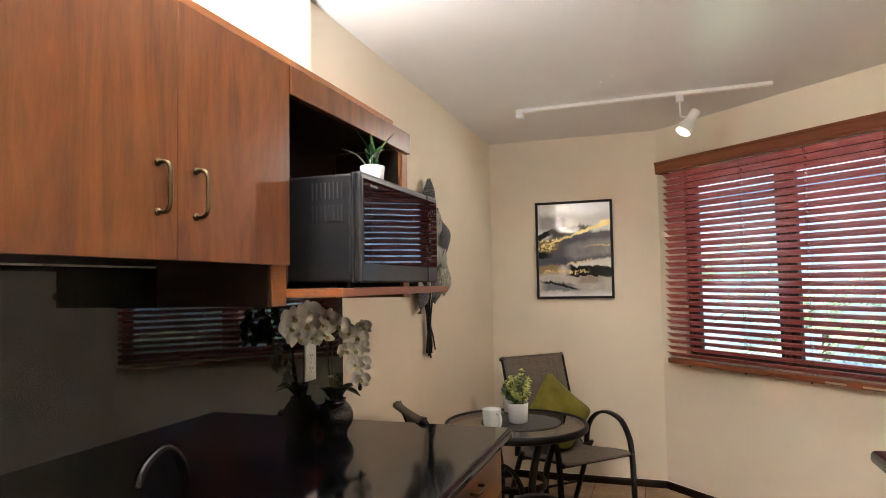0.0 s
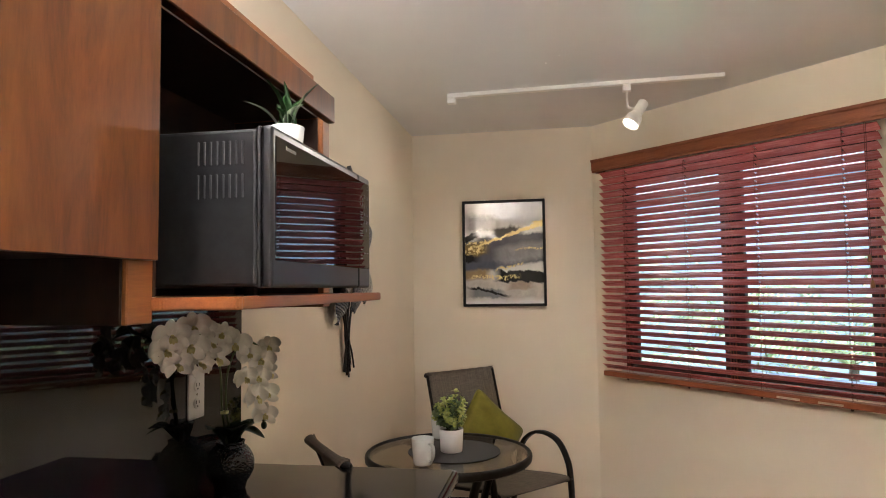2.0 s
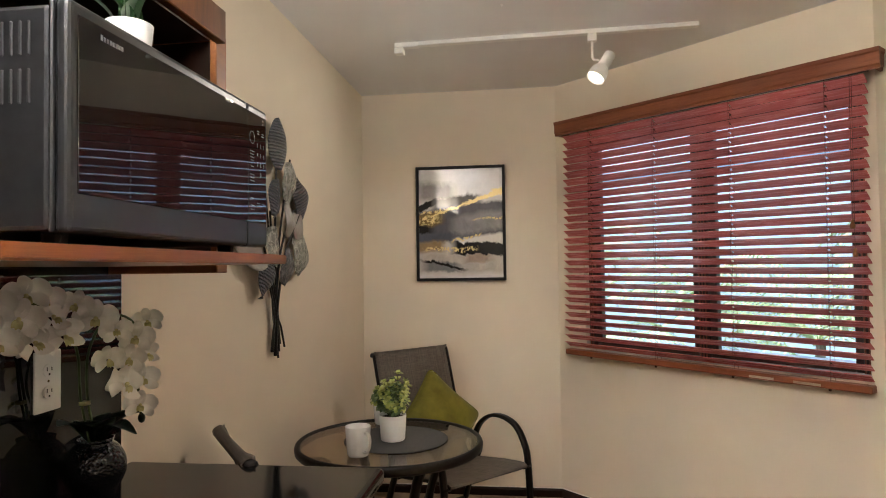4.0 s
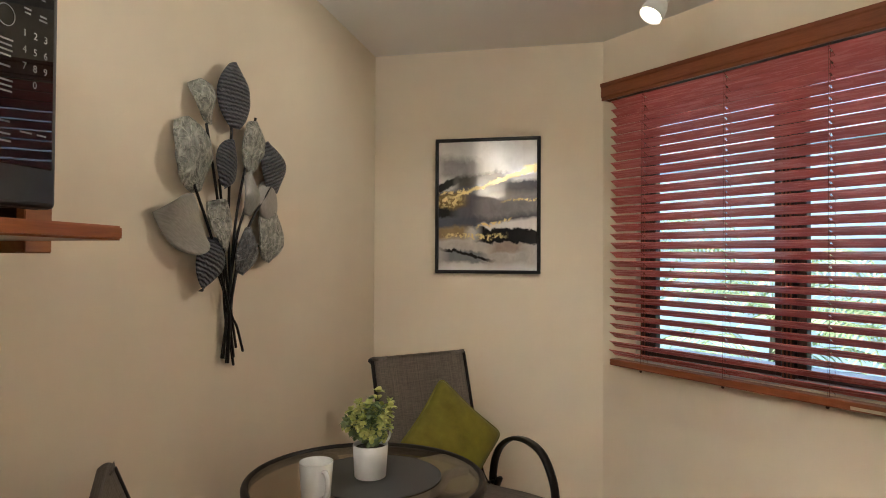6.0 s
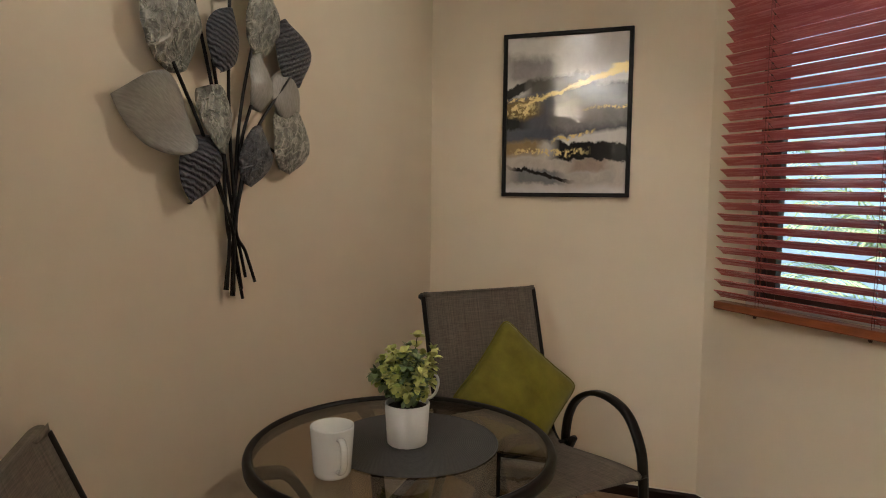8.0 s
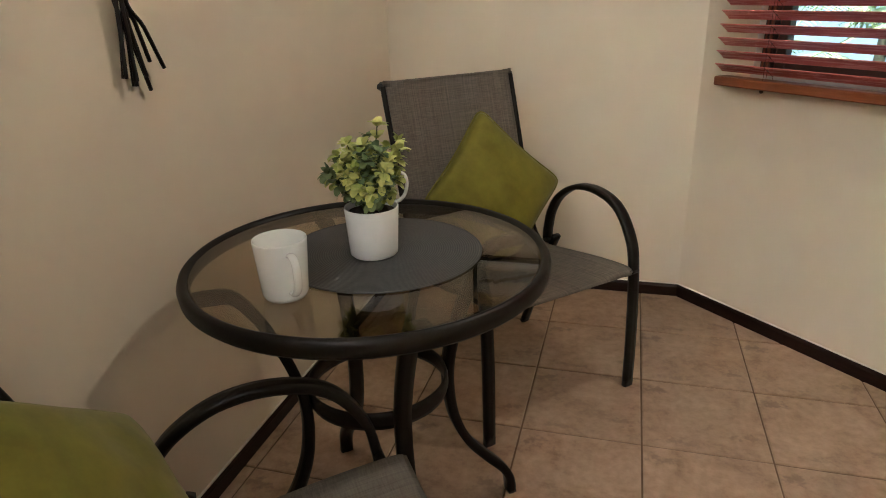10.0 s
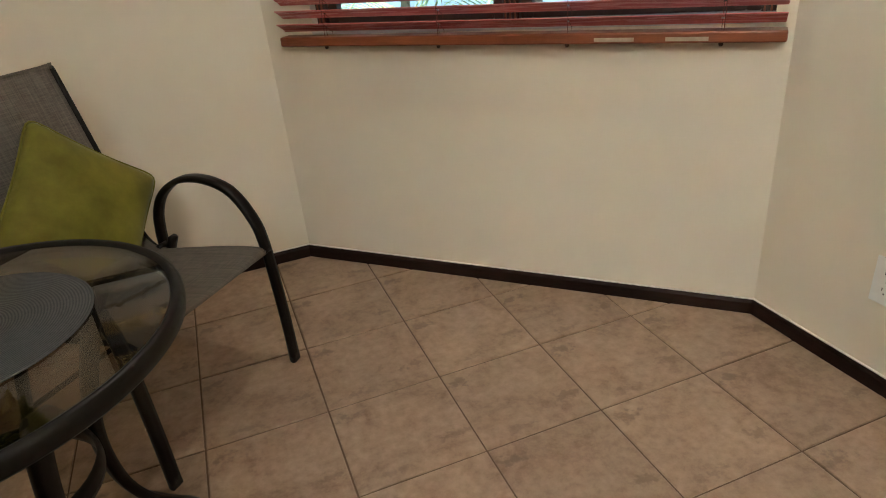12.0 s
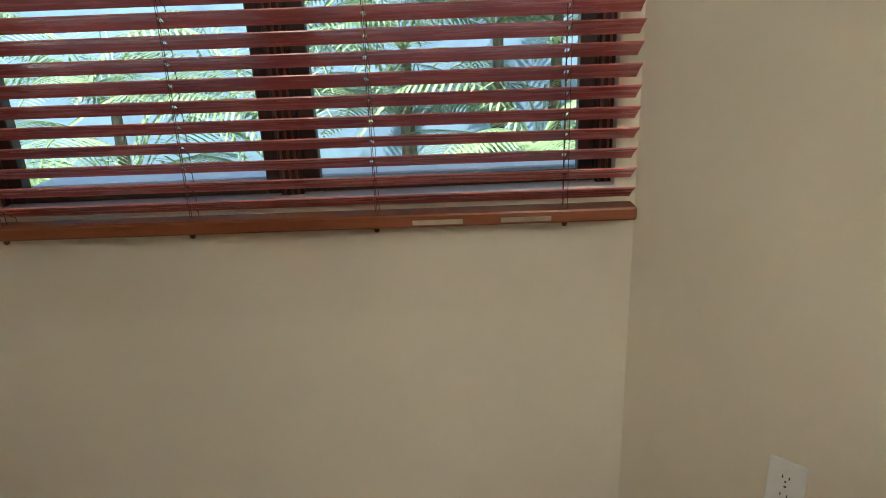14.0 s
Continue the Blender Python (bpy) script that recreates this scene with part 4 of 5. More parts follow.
k = Mat("vase_hammered_black", (0.008, 0.008, 0.009), 0.16)
vo = k.t.nodes.new("ShaderNodeTexVoronoi")
vo.inputs["Scale"].default_value = 150
k.link(k.coords(), vo.inputs["Vector"])
k.bump(vo.outputs["Distance"], 0.5, 0.004)
M["vase"] = k.m
orchid()


def faucet():
    t = thing("kitchen_faucet", "dark gooseneck faucet standing on black counter", "faucet", pose(-0.962, 1.285, 0.865))
    bm = bmesh.new()
    lathe(bm, [(0, 0), (0.026, 0), (0.026, 0.006), (0.018, 0.012), (0.017, 0.05), (0.012, 0.056), (0, 0.056)], 24)
    part("base", bm, "faucet", t, smooth=True)
    bm = bmesh.new()
    sweep(bm, spline([(0, 0.055, 0.0), (0, 0.06, 0.10), (0.0, 0.045, 0.175), (0.0, 0.0, 0.215), (0.0, -0.05, 0.195), (0.0, -0.07, 0.16)], 8), 0.010, 0.010, seg=12)
    part("spout", bm, "faucet", t, smooth=True)
    part("lever", boxes((0.02, 0.07, -0.006, 0.006, 0.04, 0.05), bevel=0.004, seg=2), "faucet", t)


# ---------------------------------------------------------------- picture, wall art, track light
def picture():
    t = thing("framed_picture", "abstract grey and gold print in black frame", "picture", pose(-0.896, BACK, 1.260))
    w, h, d, e = 0.534, 0.685, 0.026, 0.017
    part("frame", boxes((0, w, -d, -0.001, 0, e), (0, w, -d, -0.001, h - e, h), (0, e, -d, -0.001, e, h - e), (w - e, w, -d, -0.001, e, h - e), bevel=0.0015), "black_frame", t)
    part("print", boxes((e, w - e, -0.016, -0.004, e, h - e)), "art", t, "abstract ink and gold landscape under glass")


picture()


def wall_art():
    t = thing("metal_leaf_wall_art", "bouquet of grey metal leaves on black stems", "wall decoration", pose(LEFT, 3.434, 1.252))
    # tip y, z; foot y, z; half width, distance off the wall; material, twist
    rows = [(3.238, 1.816, 3.308, 1.716, 0.048, 0.050, "art_pale", 0.030), (3.408, 1.912, 3.424, 1.722, 0.098, 0.060, "art_dark", 0.0), (3.180, 1.700, 3.248, 1.516, 0.086, 0.055, "art_pale", 0.012),
            (3.392, 1.676, 3.352, 1.536, 0.060, 0.065, "art_dark", 0.010), (3.540, 1.762, 3.518, 1.602, 0.068, 0.060, "art_pale", 0.008), (3.640, 1.716, 3.702, 1.556, 0.086, 0.052, "art_dark", 0.0),
            (3.092, 1.460, 3.264, 1.374, 0.080, 0.066, "art_plain", 0.055), (3.510, 1.600, 3.502, 1.464, 0.047, 0.068, "art_plain", 0.0), (3.322, 1.492, 3.362, 1.354, 0.050, 0.070, "art_pale", 0.040),
            (3.648, 1.584, 3.632, 1.458, 0.075, 0.050, "art_plain", 0.010), (3.662, 1.492, 3.636, 1.318, 0.090, 0.060, "art_pale", 0.020), (3.312, 1.382, 3.262, 1.240, 0.064, 0.060, "art_dark", 0.036),
            (3.504, 1.422, 3.460, 1.280, 0.062, 0.070, "art_darke", 0.0)]
    for ty, tz, fy, fz, hw, proud, mat, twist in rows:
        ty, fy, tz, fz = (ty - 1.9) * 1.014 + 1.9, (fy - 1.9) * 1.014 + 1.9, (tz - 1.3) * 1.014 + 1.3, (fz - 1.3) * 1.014 + 1.3
        rng = random.Random(int(ty * 1000 + tz * 100))
        axis = Vector((0, ty - fy, tz - fz))
        hh = axis.length / 2
        full = {"art_pale": 0.50, "art_plain": 0.58}.get(mat, 0.74)
        rag = 0.05 if mat == "art_pale" else 0.015
        bm = bmesh.new()
        nu, nv = 12, 18
        ph = rng.uniform(0, 6)
        lines = []
        for j in range(nv + 1):
            v = j / nv
            # ovate outline with a pointed tip and rounded foot
            wdt = hw * math.sin(math.pi * (0.05 + 0.92 * v) ** 0.95) ** full
            zz = (v * 2 - 1) * hh
            line = []
            for i in range(nu + 1):
                u = i / nu * 2 - 1
                out = 1 + rag * noise.noise(Vector((u * 1.2, v * 6, ph))) * 2 + 0.03 * math.sin(7 * v + ph)
                x = proud * 0.72 + 0.005 * math.sin(6.0 * v + ph) - 0.012 * u * u + 0.012 * math.sin(math.pi * v) + twist * u * (v - 0.45)
                line.append(bm.verts.new((x, u * wdt * out, zz + 0.010 * (1 - u * u) * (v - 0.5))))
            lines.append(line)
        for a, b in zip(lines, lines[1:]):
            for i in range(nu):
                bm.faces.new((a[i], a[i + 1], b[i + 1], b[i]))
        bmesh.ops.recalc_face_normals(bm, faces=bm.faces)
        bmesh.ops.solidify(bm, geom=bm.faces[:], thickness=0.0014)
        ob = part("leaf", bm, mat, t, smooth=True)
        ob.matrix_basis = pose(0, (ty + fy) / 2 - 3.434, (tz + fz) / 2 - 1.252, math.degrees(math.atan2(-axis.y, axis.z)), 0, 0)
    ends = [(3.418, 1.025), (3.434, 1.009), (3.466, 1.023), (3.486, 0.995), (3.490, 1.049), (3.521, 1.034), (3.452, 1.016)]
    tops = [(3.290, 1.71, 3.385, 1.46), (3.425, 1.75, 3.425, 1.45), (3.235, 1.53, 3.330, 1.38), (3.360, 1.56, 3.405, 1.42), (3.568, 1.785, 3.470, 1.46), (3.680, 1.58, 3.505, 1.39), (3.262, 1.38, 3.350, 1.33), (3.508, 1.49, 3.470, 1.38), (3.640, 1.36, 3.510, 1.37)]
    rng = random.Random(2)
    for i, (y, z, my, mz) in enumerate(tops):
        ey, ez = ends[i % len(ends)]
        waist = 3.436 + rng.uniform(-0.014, 0.014)
        x = 0.016 + 0.006 * (i % 3)
        pts = [(x, ey, ez), (x + 0.002, (ey + waist) / 2, (ez + 1.19) / 2), (x + 0.004, waist, 1.185), (x + 0.008, my, mz), (0.038, y, z)]
        bm = bmesh.new()
        sweep(bm, spline([(a, b - 3.434, c - 1.252) for a, b, c in pts], 7), 0.0042, 0.0042, seg=8)
        part("stem", bm, "art_stem", t, smooth=True)
    part("hanger", boxes((0.0005, 0.010, -0.006, 0.006, 0.060, 0.150), bevel=0.002), "art_stem", t)


wall_art()


def track_light():
    t = thing("track_light", "white ceiling track with one lit spotlight", "track light")
    a, b = Vector((-0.83, 4.028, 0)), Vector((0.523, 3.979, 0))
    d = (b - a).normalized()
    nrm = Vector((-d.y, d.x, 0))
    def along(s0, s1, half, z0, z1, bev):
        bm = bmesh.new()
        box(bm, s0, s1, -half, half, z0, z1, bevel=bev)
        bm.transform(Matrix.Translation(a) @ Matrix.Rotation(math.atan2(d.y, d.x), 4, "Z"))
        return bm
    ln = (b - a).length
    part("track", along(0.03, ln, 0.017, CEIL - 0.020, CEIL, 0.002), "white_metal", t)
    part("feed_box", along(-0.012, 0.10, 0.019, CEIL - 0.024, CEIL, 0.003), "white_metal", t)
    part("feed_cap", along(-0.012, 0.030, 0.021, CEIL - 0.052, CEIL - 0.0245, 0.003), "white_metal", t)
    s = 0.897
    j = a + d * s
    part("adapter", along(s - 0.020, s + 0.020, 0.018, CEIL - 0.055, CEIL - 0.0205, 0.003), "white_metal", t)
    head = SPOT_AT - SPOT_DIR * 0.075
    back = SPOT_AT - SPOT_DIR * 0.135
    side = head + Vector((-0.035, -0.02, 0.0))
    bm = bmesh.new()
    sweep(bm, spline([(j.x, j.y, CEIL - 0.05), (j.x, j.y, CEIL - 0.10), (j.x + 0.004, j.y - 0.002, CEIL - 0.135), tuple(head + Vector((-0.02, -0.01, 0.02)))], 5), 0.0055, 0.0055, seg=8)
    part("arm", bm, "white_metal", t, smooth=True)
    bm = bmesh.new()
    lathe(bm, [(0, -0.142), (0.022, -0.142), (0.0255, -0.138), (0.0265, -0.074), (0.0235, -0.070), (0.0235, -0.066), (0.030, -0.060), (0.038, -0.044), (0.041, -0.026), (0.042, 0.004), (0.0395, 0.004), (0.038, -0.026), (0.028, -0.050), (0, -0.055)], 32)
    q = SPOT_DIR.to_track_quat("Z", "Y").to_matrix().to_4x4()
    bm.transform(Matrix.Translation(SPOT_AT) @ q)
    h = part("spot_head", bm, "white_metal", t, smooth=True)
    bm = bmesh.new()
    lathe(bm, [(0, -0.004), (0.018, -0.005), (0.030, -0.008), (0.0375, -0.012), (0.034, -0.018), (0, -0.018)], 28)
    bm.transform(Matrix.Translation(SPOT_AT) @ q)
    part("bulb_lens", bm, "glow", h, "glowing warm bulb", True)
    bm = bmesh.new()
    lathe(bm, [(0, -0.0015), (0.006, -0.002), (0.009, -0.0035), (0.006, -0.0045), (0, -0.0048)], 20)
    bm.transform(Matrix.Translation(SPOT_AT) @ q)
    part("filament", bm, "filament", h, "white-hot middle of the bulb", True)


track_light()


# ---------------------------------------------------------------- dining table, chairs and what lies on them
TABLE = Vector((-0.770, 3.467, 0))
TOP = 0.692


def table():
    t = thing("dining_table", "round patio table with smoked glass top", "table", pose(*TABLE))
    R = 0.353
    bm = bmesh.new()
    # rounded metal rim
    prof = [(R - 0.019, TOP - 0.006), (R - 0.016, TOP - 0.001), (R - 0.009, TOP + 0.002), (R - 0.003, TOP - 0.003), (R, TOP - 0.012), (R - 0.002, TOP - 0.028), (R - 0.009, TOP - 0.035), (R - 0.018, TOP - 0.033), (R - 0.022, TOP - 0.022), (R - 0.024, TOP - 0.012), (R - 0.019, TOP - 0.006)]
    lathe(bm, prof, 96)
    bmesh.ops.remove_doubles(bm, verts=bm.verts[:], dist=1e-5)
    part("rim", bm, "bronze", t, smooth=True)
    bm = bmesh.new()
    lathe(bm, [(0, TOP - 0.0105), (R - 0.0205, TOP - 0.0105), (R - 0.020, TOP - 0.0095), (R - 0.0195, TOP - 0.006), (R - 0.021, TOP - 0.005), (0, TOP - 0.005)], 96)
    part("glass_top", bm, "smoke", t, "smoked brown glass top")
    for ang in (37, 132, 222, 308):
        ang = radians(ang)
        c, s = math.cos(ang), math.sin(ang)
        pts = [(0.330, TOP - 0.026), (0.300, TOP - 0.027), (0.262, TOP - 0.036), (0.226, 0.606), (0.198, 0.545), (0.172, 0.47), (0.158, 0.40), (0.158, 0.33), (0.170, 0.26), (0.200, 0.19), (0.246, 0.130), (0.288, 0.082), (0.308, 0.045), (0.314, 0.0)]
        bm = bmesh.new()
        sweep(bm, spline([(r * c, r * s, z) for r, z in pts], 5), 0.0105, 0.0165, (-s, c, 0), 12, square=True)
        part("leg", bm, "bronze", t, smooth=True)
    bm = bmesh.new()
    n = 48
    sweep(bm, [(0.143 * math.cos(2 * math.pi * i / n), 0.143 * math.sin(2 * math.pi * i / n), 0.400) for i in range(n)], 0.005, 0.019, (0, 0, 1), 8, square=True, closed=True)
    part("brace_ring", bm, "bronze", t, smooth=True)


table()

CHAIR_SIDE = [(0.285, 0.0), (0.283, 0.20), (0.272, 0.40), (0.250, 0.485), (0.195, 0.560), (0.110, 0.590), (0.020, 0.582), (-0.055, 0.536), (-0.096, 0.475), (-0.112, 0.410), (-0.116, 0.362)]
SEAT_LINE = [(0.292, 0.380), (0.287, 0.393), (0.262, 0.400), (0.15, 0.391), (0.02, 0.373), (-0.085, 0.360), (-0.130, 0.376), (-0.165, 0.426)]


def chair(m, label, back_y, back_z, arm=(0.262, 0.0, 0.0), hw=0.236):
    """arm: its distance from the middle, shift and drop; back_y, back_z: the top of the backrest; the chairs recline by different notches."""
    t = thing("patio_chair", label, "chair", m, group="chairs round the dining table")
    y0, z0 = SEAT_LINE[-1]
    sling = SEAT_LINE + [(y0 + (back_y - y0) * q, z0 + (back_z - z0) * q) for q in (0.33, 0.67, 0.96)] + [(back_y, back_z), (back_y - 0.014, back_z + 0.003), (back_y - 0.030, back_z - 0.008), (back_y - 0.030, back_z - 0.022)]
    for sx in (-1, 1):
        x = sx * arm[0]
        bm = bmesh.new()
        sweep(bm, spline([(x, y + arm[1] * min(1, z / 0.3), z + arm[2] * max(0, (z - 0.3) / 0.29)) for y, z in CHAIR_SIDE], 6), 0.0088, 0.0165, (1, 0, 0), 12, square=True)
        part("arm_and_front_leg", bm, "bronze", t, smooth=True)
        bm = bmesh.new()
        sweep(bm, spline([(sx * (hw - 0.001), y, z - 0.004) for y, z in sling[1:-3]], 5), 0.0085, 0.0085, (1, 0, 0), 10)
        part("side_rail", bm, "bronze", t, smooth=True)
        bm = bmesh.new()
        sweep(bm, spline([(x, -0.070, 0.392), (x, -0.115, 0.30), (x, -0.185, 0.12), (x, -0.235, 0.0)], 5), 0.0088, 0.0150, (1, 0, 0), 12, square=True)
        part("rear_leg", bm, "bronze", t, smooth=True)
        for by, bz, bo in ((0.274 + arm[1], 0.384, arm[0] + 0.012), (-0.105 + arm[1], 0.366, arm[0] - 0.002)):
            bm = bmesh.new()
            rod(bm, (sx * (hw - 0.01), by, bz), (sx * bo, by, bz), 0.010)
            part("bracket", bm, "bronze", t, smooth=True)
        bm = bmesh.new()
        lathe(bm, [(0, 0), (0.013, 0), (0.013, 0.010), (0.010, 0.014), (0, 0.014)], 14, (sx * (hw - 0.001), back_y - 0.010, back_z - 0.010))
        part("end_cap", bm, "dark_slot", t, smooth=True)
    for p, q, r in (((-hw, 0.262, 0.380), (hw, 0.262, 0.380), 0.009), ((-hw, -0.10, 0.345), (hw, -0.10, 0.345), 0.009), ((-arm[0], -0.185, 0.12), (arm[0], -0.185, 0.12), 0.008),
                    ((-hw, back_y - 0.018, back_z - 0.010), (hw, back_y - 0.018, back_z - 0.010), 0.008)):
        part("cross_bar", rod(bmesh.new(), p, q, r), "bronze", t, smooth=True)
    bm = bmesh.new()
    line = spline([(0, y, z) for y, z in sling], 6)
    nx = 12
    grid = []
    for i, p in enumerate(line):
        q = i / (len(line) - 1)
        row = []
        for jx in range(nx + 1):
            u = jx / nx * 2 - 1
            sag = 0.018 * (1 - u * u) * min(1, 6 * q, 6 * max(0, 0.86 - q))
            row.append(bm.verts.new((u * hw, p.y - sag * (0.15 if q < 0.5 else 0.9), p.z + 0.006 - sag * (1.0 if q < 0.45 else 0.2))))
        grid.append(row)
    for a, b in zip(grid, grid[1:]):
        for jx in range(nx):
            bm.faces.new((a[jx], a[jx + 1], b[jx + 1], b[jx]))
    bmesh.ops.recalc_face_normals(bm, faces=bm.faces)
    bmesh.ops.solidify(bm, geom=bm.faces[:], thickness=0.0025)
    part("sling", bm, "sling", t, "woven grey-brown mesh sling", True)
    return t


CHAIR_1 = pose(-0.632, 4.197, 0, 0, 0, -133.3)
CHAIR_2 = pose(-0.752, 2.926, 0, 0, 0, -53.4)
chair(CHAIR_1, "dark metal patio chair with mesh sling in corner", -0.300, 0.907)
chair(CHAIR_2, "dark metal patio chair with mesh sling beside counter", -0.343, 0.873, (0.244, -0.026, -0.025), 0.195)


def cushion(seat, rel, label):
    """seat: the chair it lies in; rel: its place in that chair. What would sink into the sling is pressed flat."""
    back = rel.inverted()

    def press(bm):
        for v in bm.verts:
            c = rel @ v.co
            if c.z < 0.385:
                c.z = 0.385 + (c.z - 0.385) * 0.12
                v.co = back @ c

    s, n = 0.195, 26
    bm = bmesh.new()
    rng = random.Random(8)
    sheets = []
    for side in (1, -1):
        rows = []
        for i in range(n + 1):
            row = []
            for j in range(n + 1):
                u, v = i / n * 2 - 1, j / n * 2 - 1
                puff = (max(0, 1 - abs(u) ** 2.4) * max(0, 1 - abs(v) ** 2.4)) ** 0.55
                edge = 1 - 0.075 * (1 - v * v) * abs(u)
                edge2 = 1 - 0.075 * (1 - u * u) * abs(v)
                corner = 1 - 0.075 * abs(u * v) ** 8
                wob = 0.006 * noise.noise(Vector((u * 2.2, v * 2.2, side * 3.1)))
                row.append(bm.verts.new((u * s * edge * corner, (side * (0.058 * puff + 0.002) + wob * puff), v * s * edge2 * corner)))
            rows.append(row)
        for a, b in zip(rows, rows[1:]):
            for j in range(n):
                bm.faces.new((a[j], a[j + 1], b[j + 1], b[j]))
        sheets.append(rows)
    bmesh.ops.remove_doubles(bm, verts=bm.verts[:], dist=0.0045)
    bmesh.ops.recalc_face_normals(bm, faces=bm.faces)
    press(bm)
    t = thing("cushion", label, "cushion", seat @ rel, group="cushions on the chairs")
    part("cover", bm, "olive", t, smooth=True)
    bm = bmesh.new()
    path = []
    for i in range(80):
        q = i / 80 * 4
        k4, f = int(q), q - int(q)
        a = f * 2 - 1
        inset = 1 - 0.075 * (1 - a * a)
        e = s * (1 - 0.075 * abs(a) ** 8)
        path.append([(a * e, 0, -e * inset), (e * inset, 0, a * e), (-a * e, 0, e * inset), (-e * inset, 0, -a * e)][k4])
    sweep(bm, path, 0.0035, 0.0035, (0, 1, 0), 6, closed=True)
    press(bm)
    part("piping", bm, "olive", t, smooth=True)


cushion(CHAIR_1, pose(-0.052, -0.130, 0.566, 19, 0, 0) @ pose(0, 0, 0, 0, 44, 0), "olive green velvet cushion leaning in far chair")
cushion(CHAIR_2, pose(-0.031, -0.155, 0.560, 35.3, 0, 0) @ pose(0, 0, 0, 0, -50, 0), "olive green velvet cushion leaning in near chair")


def placemat():
    t = thing("placemat", "round dark grey woven placemat on glass table", "placemat", pose(-0.748, 3.485, TOP - 0.0048))
    bm = bmesh.new()
    lathe(bm, [(0, 0), (0.1905, 0), (0.1905, 0.0034), (0, 0.0034)], 80)
    part("mat", bm, "mat", t)
    bm = bmesh.new()
    lathe(bm, [(0.191, 0), (0.194, 0), (0.1965, 0.0018), (0.194, 0.0040), (0.191, 0.0036), (0.191, 0)], 80)
    part("edge_binding", bm, "mat", t, smooth=True)


placemat()


def mug(m, label):
    t = thing("mug", label, "mug", m, group="mugs on the table")
    bm = bmesh.new()
    lathe(bm, [(0, 0.002), (0.026, 0.002), (0.028, 0.0), (0.032, 0.001), (0.0355, 0.008), (0.0385, 0.05), (0.0415, 0.093), (0.0408, 0.096), (0.0395, 0.0945), (0.0365, 0.05), (0.0335, 0.012), (0.028, 0.007), (0, 0.006)], 40)
    part("cup", bm, "ceramic", t, smooth=True)
    bm = bmesh.new()
    sweep(bm, spline([(0.037, 0, 0.079), (0.052, 0, 0.082), (0.064, 0, 0.072), (0.066, 0, 0.052), (0.060, 0, 0.032), (0.048, 0, 0.020), (0.035, 0, 0.018)], 6), 0.0038, 0.0065, (0, 1, 0), 10)
    part("handle", bm, "ceramic", t, smooth=True)


mug(pose(-0.838, 3.264, TOP - 0.0048, 0, 0, -42) @ Matrix.Scale(1.08, 4), "plain white ceramic mug with a loop handle")
mug(pose(-0.850, 3.728, TOP - 0.0048, 0, 0, 25) @ Matrix.Scale(1.08, 4), "plain white ceramic mug behind the potted plant")


def table_plant():
    t = thing("potted_plant", "bushy green artificial plant in white pot", "potted plant", pose(-0.757, 3.468, TOP - 0.0010) @ Matrix.Scale(1.04, 4))
    bm = bmesh.new()
    lathe(bm, [(0, 0), (0.041, 0), (0.044, 0.003), (0.0495, 0.090), (0.0485, 0.092), (0.046, 0.090), (0.044, 0.080), (0, 0.080)], 40)
    part("pot", bm, "pot_white", t, "plain white cylindrical pot", True)
    bm = bmesh.new()
    lathe(bm, [(0, 0.084), (0.030, 0.085), (0.0443, 0.081), (0, 0.0805)], 24)
    part("soil", bm, "soil", t)
    rng = random.Random(21)
    dark, lime, twigs = bmesh.new(), bmesh.new(), bmesh.new()
    for i in range(62):
        th, ph = rng.uniform(0, 2 * math.pi), math.acos(rng.uniform(-0.10, 1.0))
        r = (rng.uniform(0.050, 0.084) if i % 14 else rng.uniform(0.090, 0.102)) * (0.82 + 0.24 * math.cos(ph))
        d = Vector((math.sin(ph) * math.cos(th), math.sin(ph) * math.sin(th), math.cos(ph)))
        tip = Vector((0, 0, 0.130)) + Vector((d.x * r, d.y * r, d.z * r * 1.05))
        base = Vector((d.x * 0.014, d.y * 0.014, 0.085))
        sweep(twigs, spline([base, (base + tip) / 2 + Vector((0, 0, 0.012)), tip], 3), 0.0010, 0.0010, seg=5)
        top_lime = rng.random() < 0.75
        for s, q in enumerate((0.45, 0.68, 0.86, 1.0)):
            c = base.lerp(tip, q)
            bmx = lime if (top_lime and s >= 1 + i % 2) else dark
            for a in range(4 if s < 3 else 7):
                ang = 2 * math.pi * (a / (4 if s < 3 else 7)) + rng.uniform(-0.3, 0.3) + s
                e1 = d.orthogonal().normalized()
                e2 = d.cross(e1)
                out = (e1 * math.cos(ang) + e2 * math.sin(ang)) * 0.85 + d * rng.uniform(0.15, 0.7)
                ln = rng.uniform(0.015, 0.022)
                blade(bmx, c, c + out.normalized() * ln, ln * 0.40, 0.002, n=4, fold=0.15, shape=lambda q: math.sin(math.pi * min(0.93, 0.10 + 0.84 * q)) ** 0.65)
    part("twigs", twigs, "stem", t)
    tagged(part("foliage", dark, "leaf_dark", t, "dark green small round leaves"), kind="stuff")
    tagged(part("young_foliage", lime, "leaf_lime", t, "lime green young leaf tips"), kind="stuff")


table_plant()


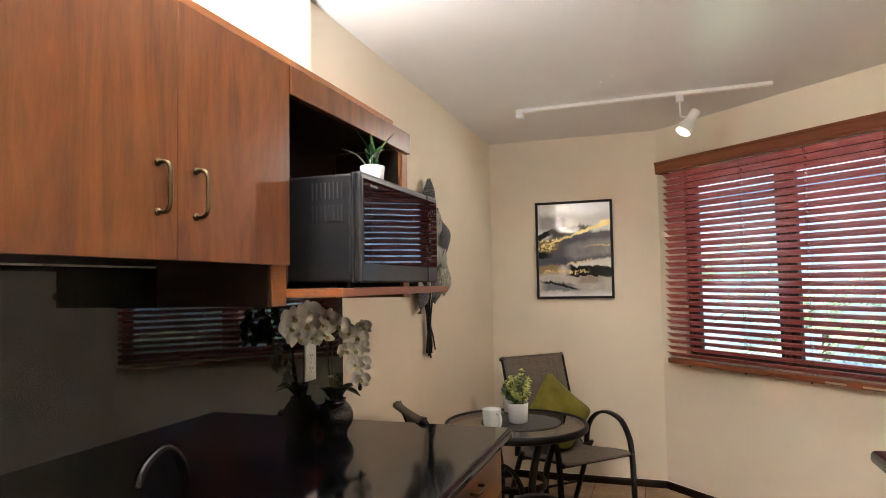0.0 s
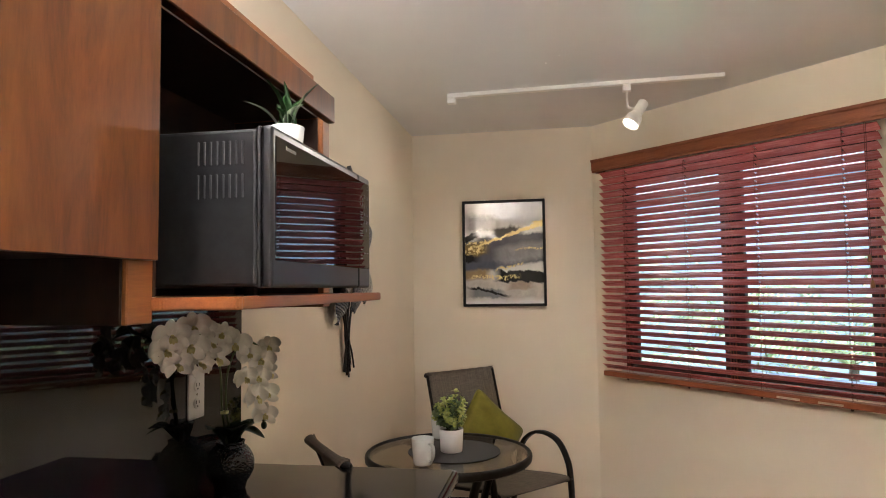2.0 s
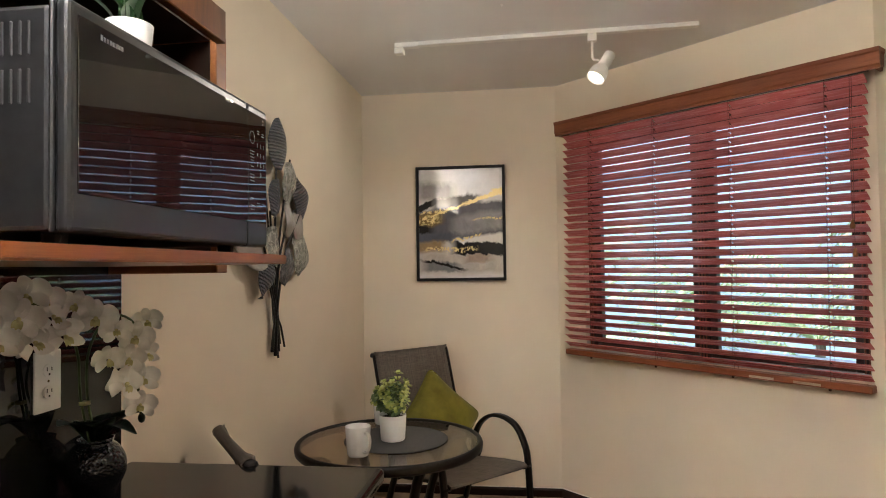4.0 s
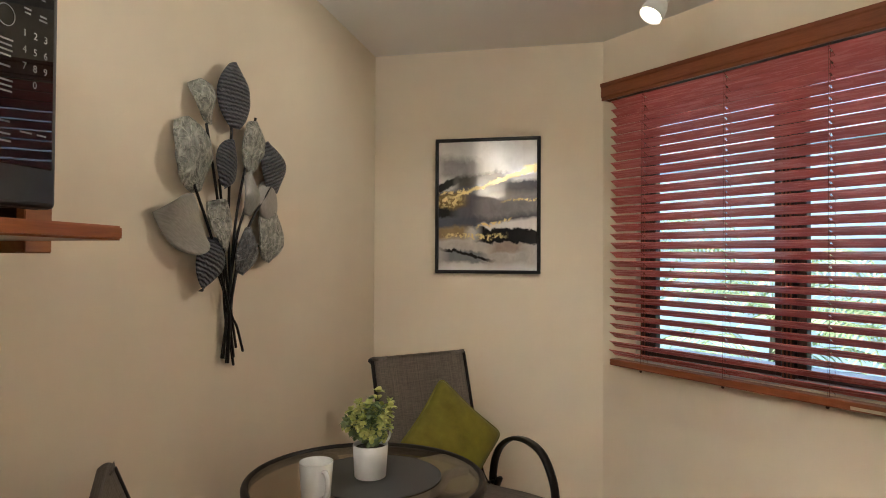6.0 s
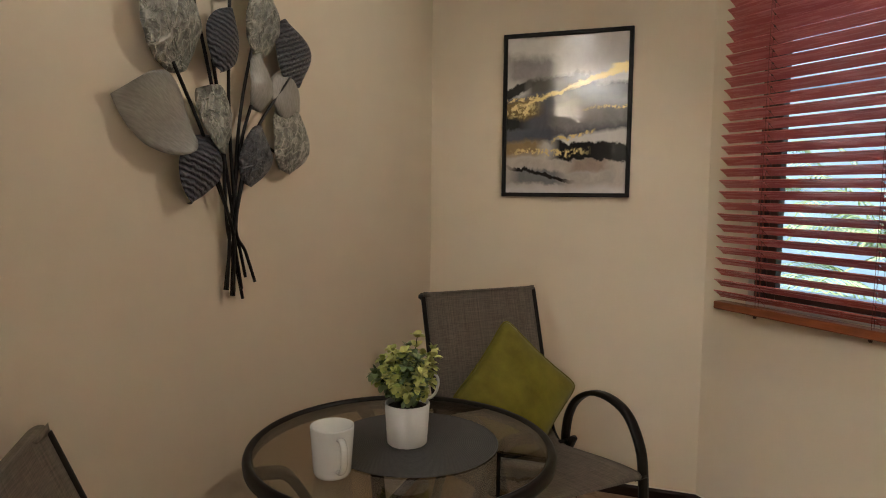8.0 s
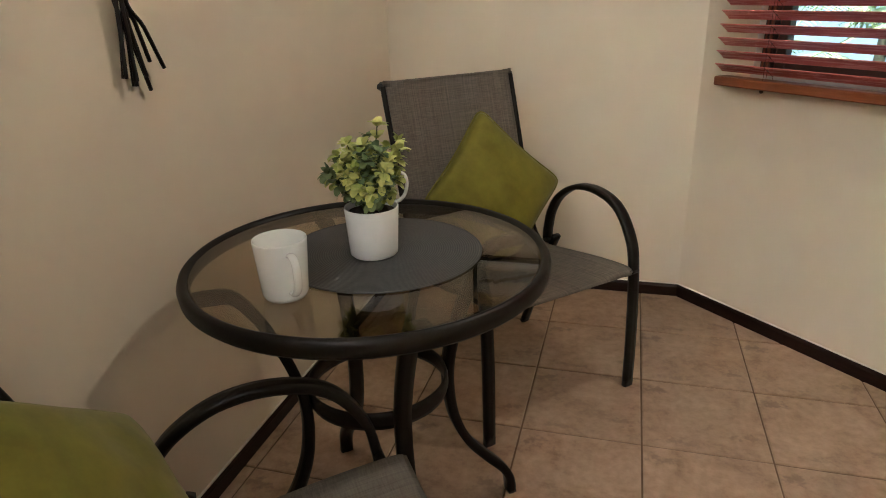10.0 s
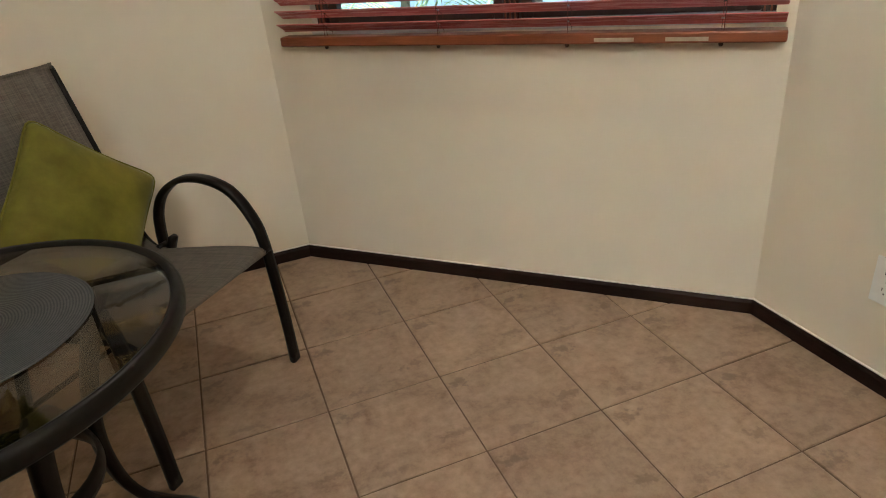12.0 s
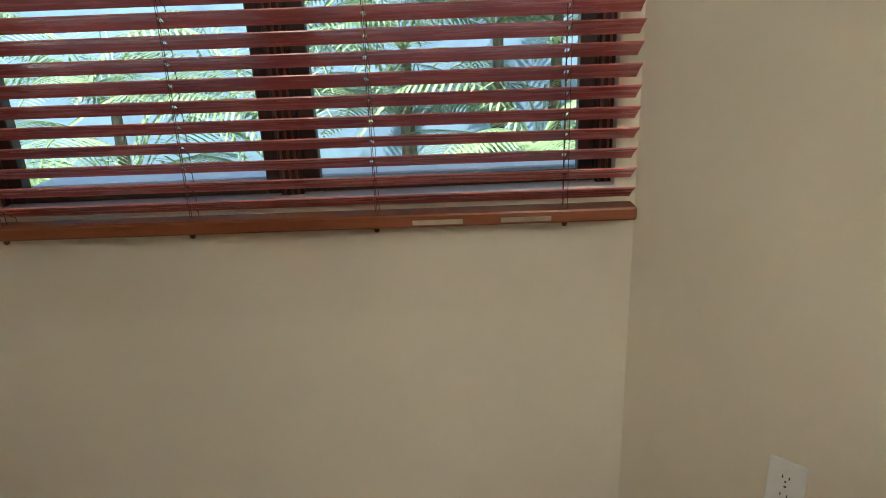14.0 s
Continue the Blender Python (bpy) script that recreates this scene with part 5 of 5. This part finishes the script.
# ---------------------------------------------------------------- garden outside the window
def garden():
    bm = bmesh.new()
    s = 600
    vs = [bm.verts.new(p) for p in ((-s, -s, -0.30), (s, -s, -0.30), (s, s, -0.30), (-s, s, -0.30))]
    bm.faces.new(vs)
    structure(part("ground", bm, "lawn"), "green lawn outside the window", "ground")
    w = structure(part("garden_wall", boxes((-8, 13, 6.4, 6.6, -0.30, 2.90), (-8, 13, 6.35, 6.65, 2.90, 2.98)), "garden_wall"), "garden wall behind palms, tinted like hazy skylight", "wall")
    w.matrix_world = WIN
    # added slab: reflects sunlight up through the slats onto the ceiling
    p = structure(part("patio", boxes((-3.0, 5.0, TH + 0.02, 3.0, -0.34, -0.26), bevel=0.01), "patio"), "added pale slab bouncing sunlight up through the window", "pavement")
    p.matrix_world = WIN
    rng = random.Random(5)
    for i in range(13):
        sx, sy = rng.uniform(-3.5, 5.5), rng.uniform(3.6, 5.0)
        if i < 5:
            sx, sy = (-1.2 + 1.05 * i, 3.4 + 0.5 * (i % 3))
        h = 0.35 + 0.25 * ((i * 2) % 5) if i < 5 else rng.uniform(0.6, 1.7)
        p = WIN @ Vector((sx, sy, 0))
        t = thing("palm", "garden palm with arching green fronds", "palm", pose(p.x, p.y, -0.30, 0, 0, rng.uniform(0, 360)), group="palms in the garden")
        bm = bmesh.new()
        sweep(bm, spline([(0, 0, 0), (0.02, 0.01, h * 0.5), (0.0, 0.03, h + 0.02)], 4), 0.06, 0.06, seg=9, taper=lambda q: 1.15 - 0.45 * q)
        part("trunk", bm, "bark", t, smooth=True)
        bm = bmesh.new()
        for f in range(20):
            a = 2 * math.pi * f / 20 + rng.uniform(-0.2, 0.2)
            ln, rise = rng.uniform(0.9, 1.5), rng.uniform(0.15, 1.1)
            d = Vector((math.cos(a), math.sin(a), 0))
            pts = spline([Vector((0, 0, h)), d * ln * 0.35 + Vector((0, 0, h + rise * 0.7)), d * ln * 0.75 + Vector((0, 0, h + rise * 0.75)), d * ln + Vector((0, 0, h + rise * 0.35))], 11)
            sweep(bm, pts, 0.006, 0.006, seg=4)
            sd = Vector((-d.y, d.x, 0))
            for q in range(3, len(pts)):
                for sg in (-1, 1):
                    l2 = 0.30 * math.sin(math.pi * (0.15 + 0.8 * q / len(pts)))
                    blade(bm, pts[q], pts[q] + sd * sg * l2 + d * l2 * 0.55 + Vector((0, 0, -0.3 * l2)), 0.011, 0.01, n=3)
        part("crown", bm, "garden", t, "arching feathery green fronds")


garden()
faucet()

# ---------------------------------------------------------------- floor tiles
def tiles():
    pitch, gap, lip = 0.3290, 0.0052, 0.0030
    gx, gy = 0.127, 3.577
    half = (pitch - gap) / 2

    def slab(cx, cy, cut):
        bm = bmesh.new()
        lo = [bm.verts.new((sx * half, sy * half, -0.010)) for sx, sy in ((-1, -1), (1, -1), (1, 1), (-1, 1))]
        md = [bm.verts.new((sx * half, sy * half, -lip * 0.5)) for sx, sy in ((-1, -1), (1, -1), (1, 1), (-1, 1))]
        hi = [bm.verts.new((sx * (half - lip), sy * (half - lip), 0.0)) for sx, sy in ((-1, -1), (1, -1), (1, 1), (-1, 1))]
        bm.faces.new(hi)
        for a, b in ((lo, md), (md, hi)):
            for i in range(4):
                bm.faces.new((a[i], a[(i + 1) % 4], b[(i + 1) % 4], b[i]))
        if cut:
            bmesh.ops.bisect_plane(bm, geom=bm.verts[:] + bm.edges[:] + bm.faces[:], plane_co=(CORNER_A.x - cx, CORNER_A.y - cy, 0), plane_no=(0.7005, 0.7136, 0), clear_outer=True)
        me = bpy.data.meshes.new("tile")
        bm.to_mesh(me)
        bm.free()
        me.materials.append(M["tile"])
        return me

    whole = slab(0, 0, False)
    rng = random.Random(6)
    nx0, nx1 = math.floor((LEFT - gx) / pitch), math.ceil((RIGHT - gx) / pitch)
    ny0, ny1 = math.floor((REAR - gy) / pitch), math.ceil((BACK - gy) / pitch)
    for i in range(nx0, nx1):
        for j in range(ny0, ny1):
            cx, cy = gx + (i + 0.5) * pitch, gy + (j + 0.5) * pitch
            if cy < 2.2 and (cx < -0.85 or cx > 0.75):
                continue
            far = 0.7005 * (cx - CORNER_A.x) + 0.7136 * (cy - CORNER_A.y)
            if far > 0.23:
                continue
            cut = far > -0.26
            me = slab(cx, cy, True) if cut else whole
            if len(me.polygons) == 0:
                continue
            ob = new("tile", me)
            ob.parent = floor
            ob.matrix_basis = pose(cx, cy, rng.uniform(-0.0006, 0.0006), rng.uniform(-0.08, 0.08), rng.uniform(-0.08, 0.08), 0)


tiles()
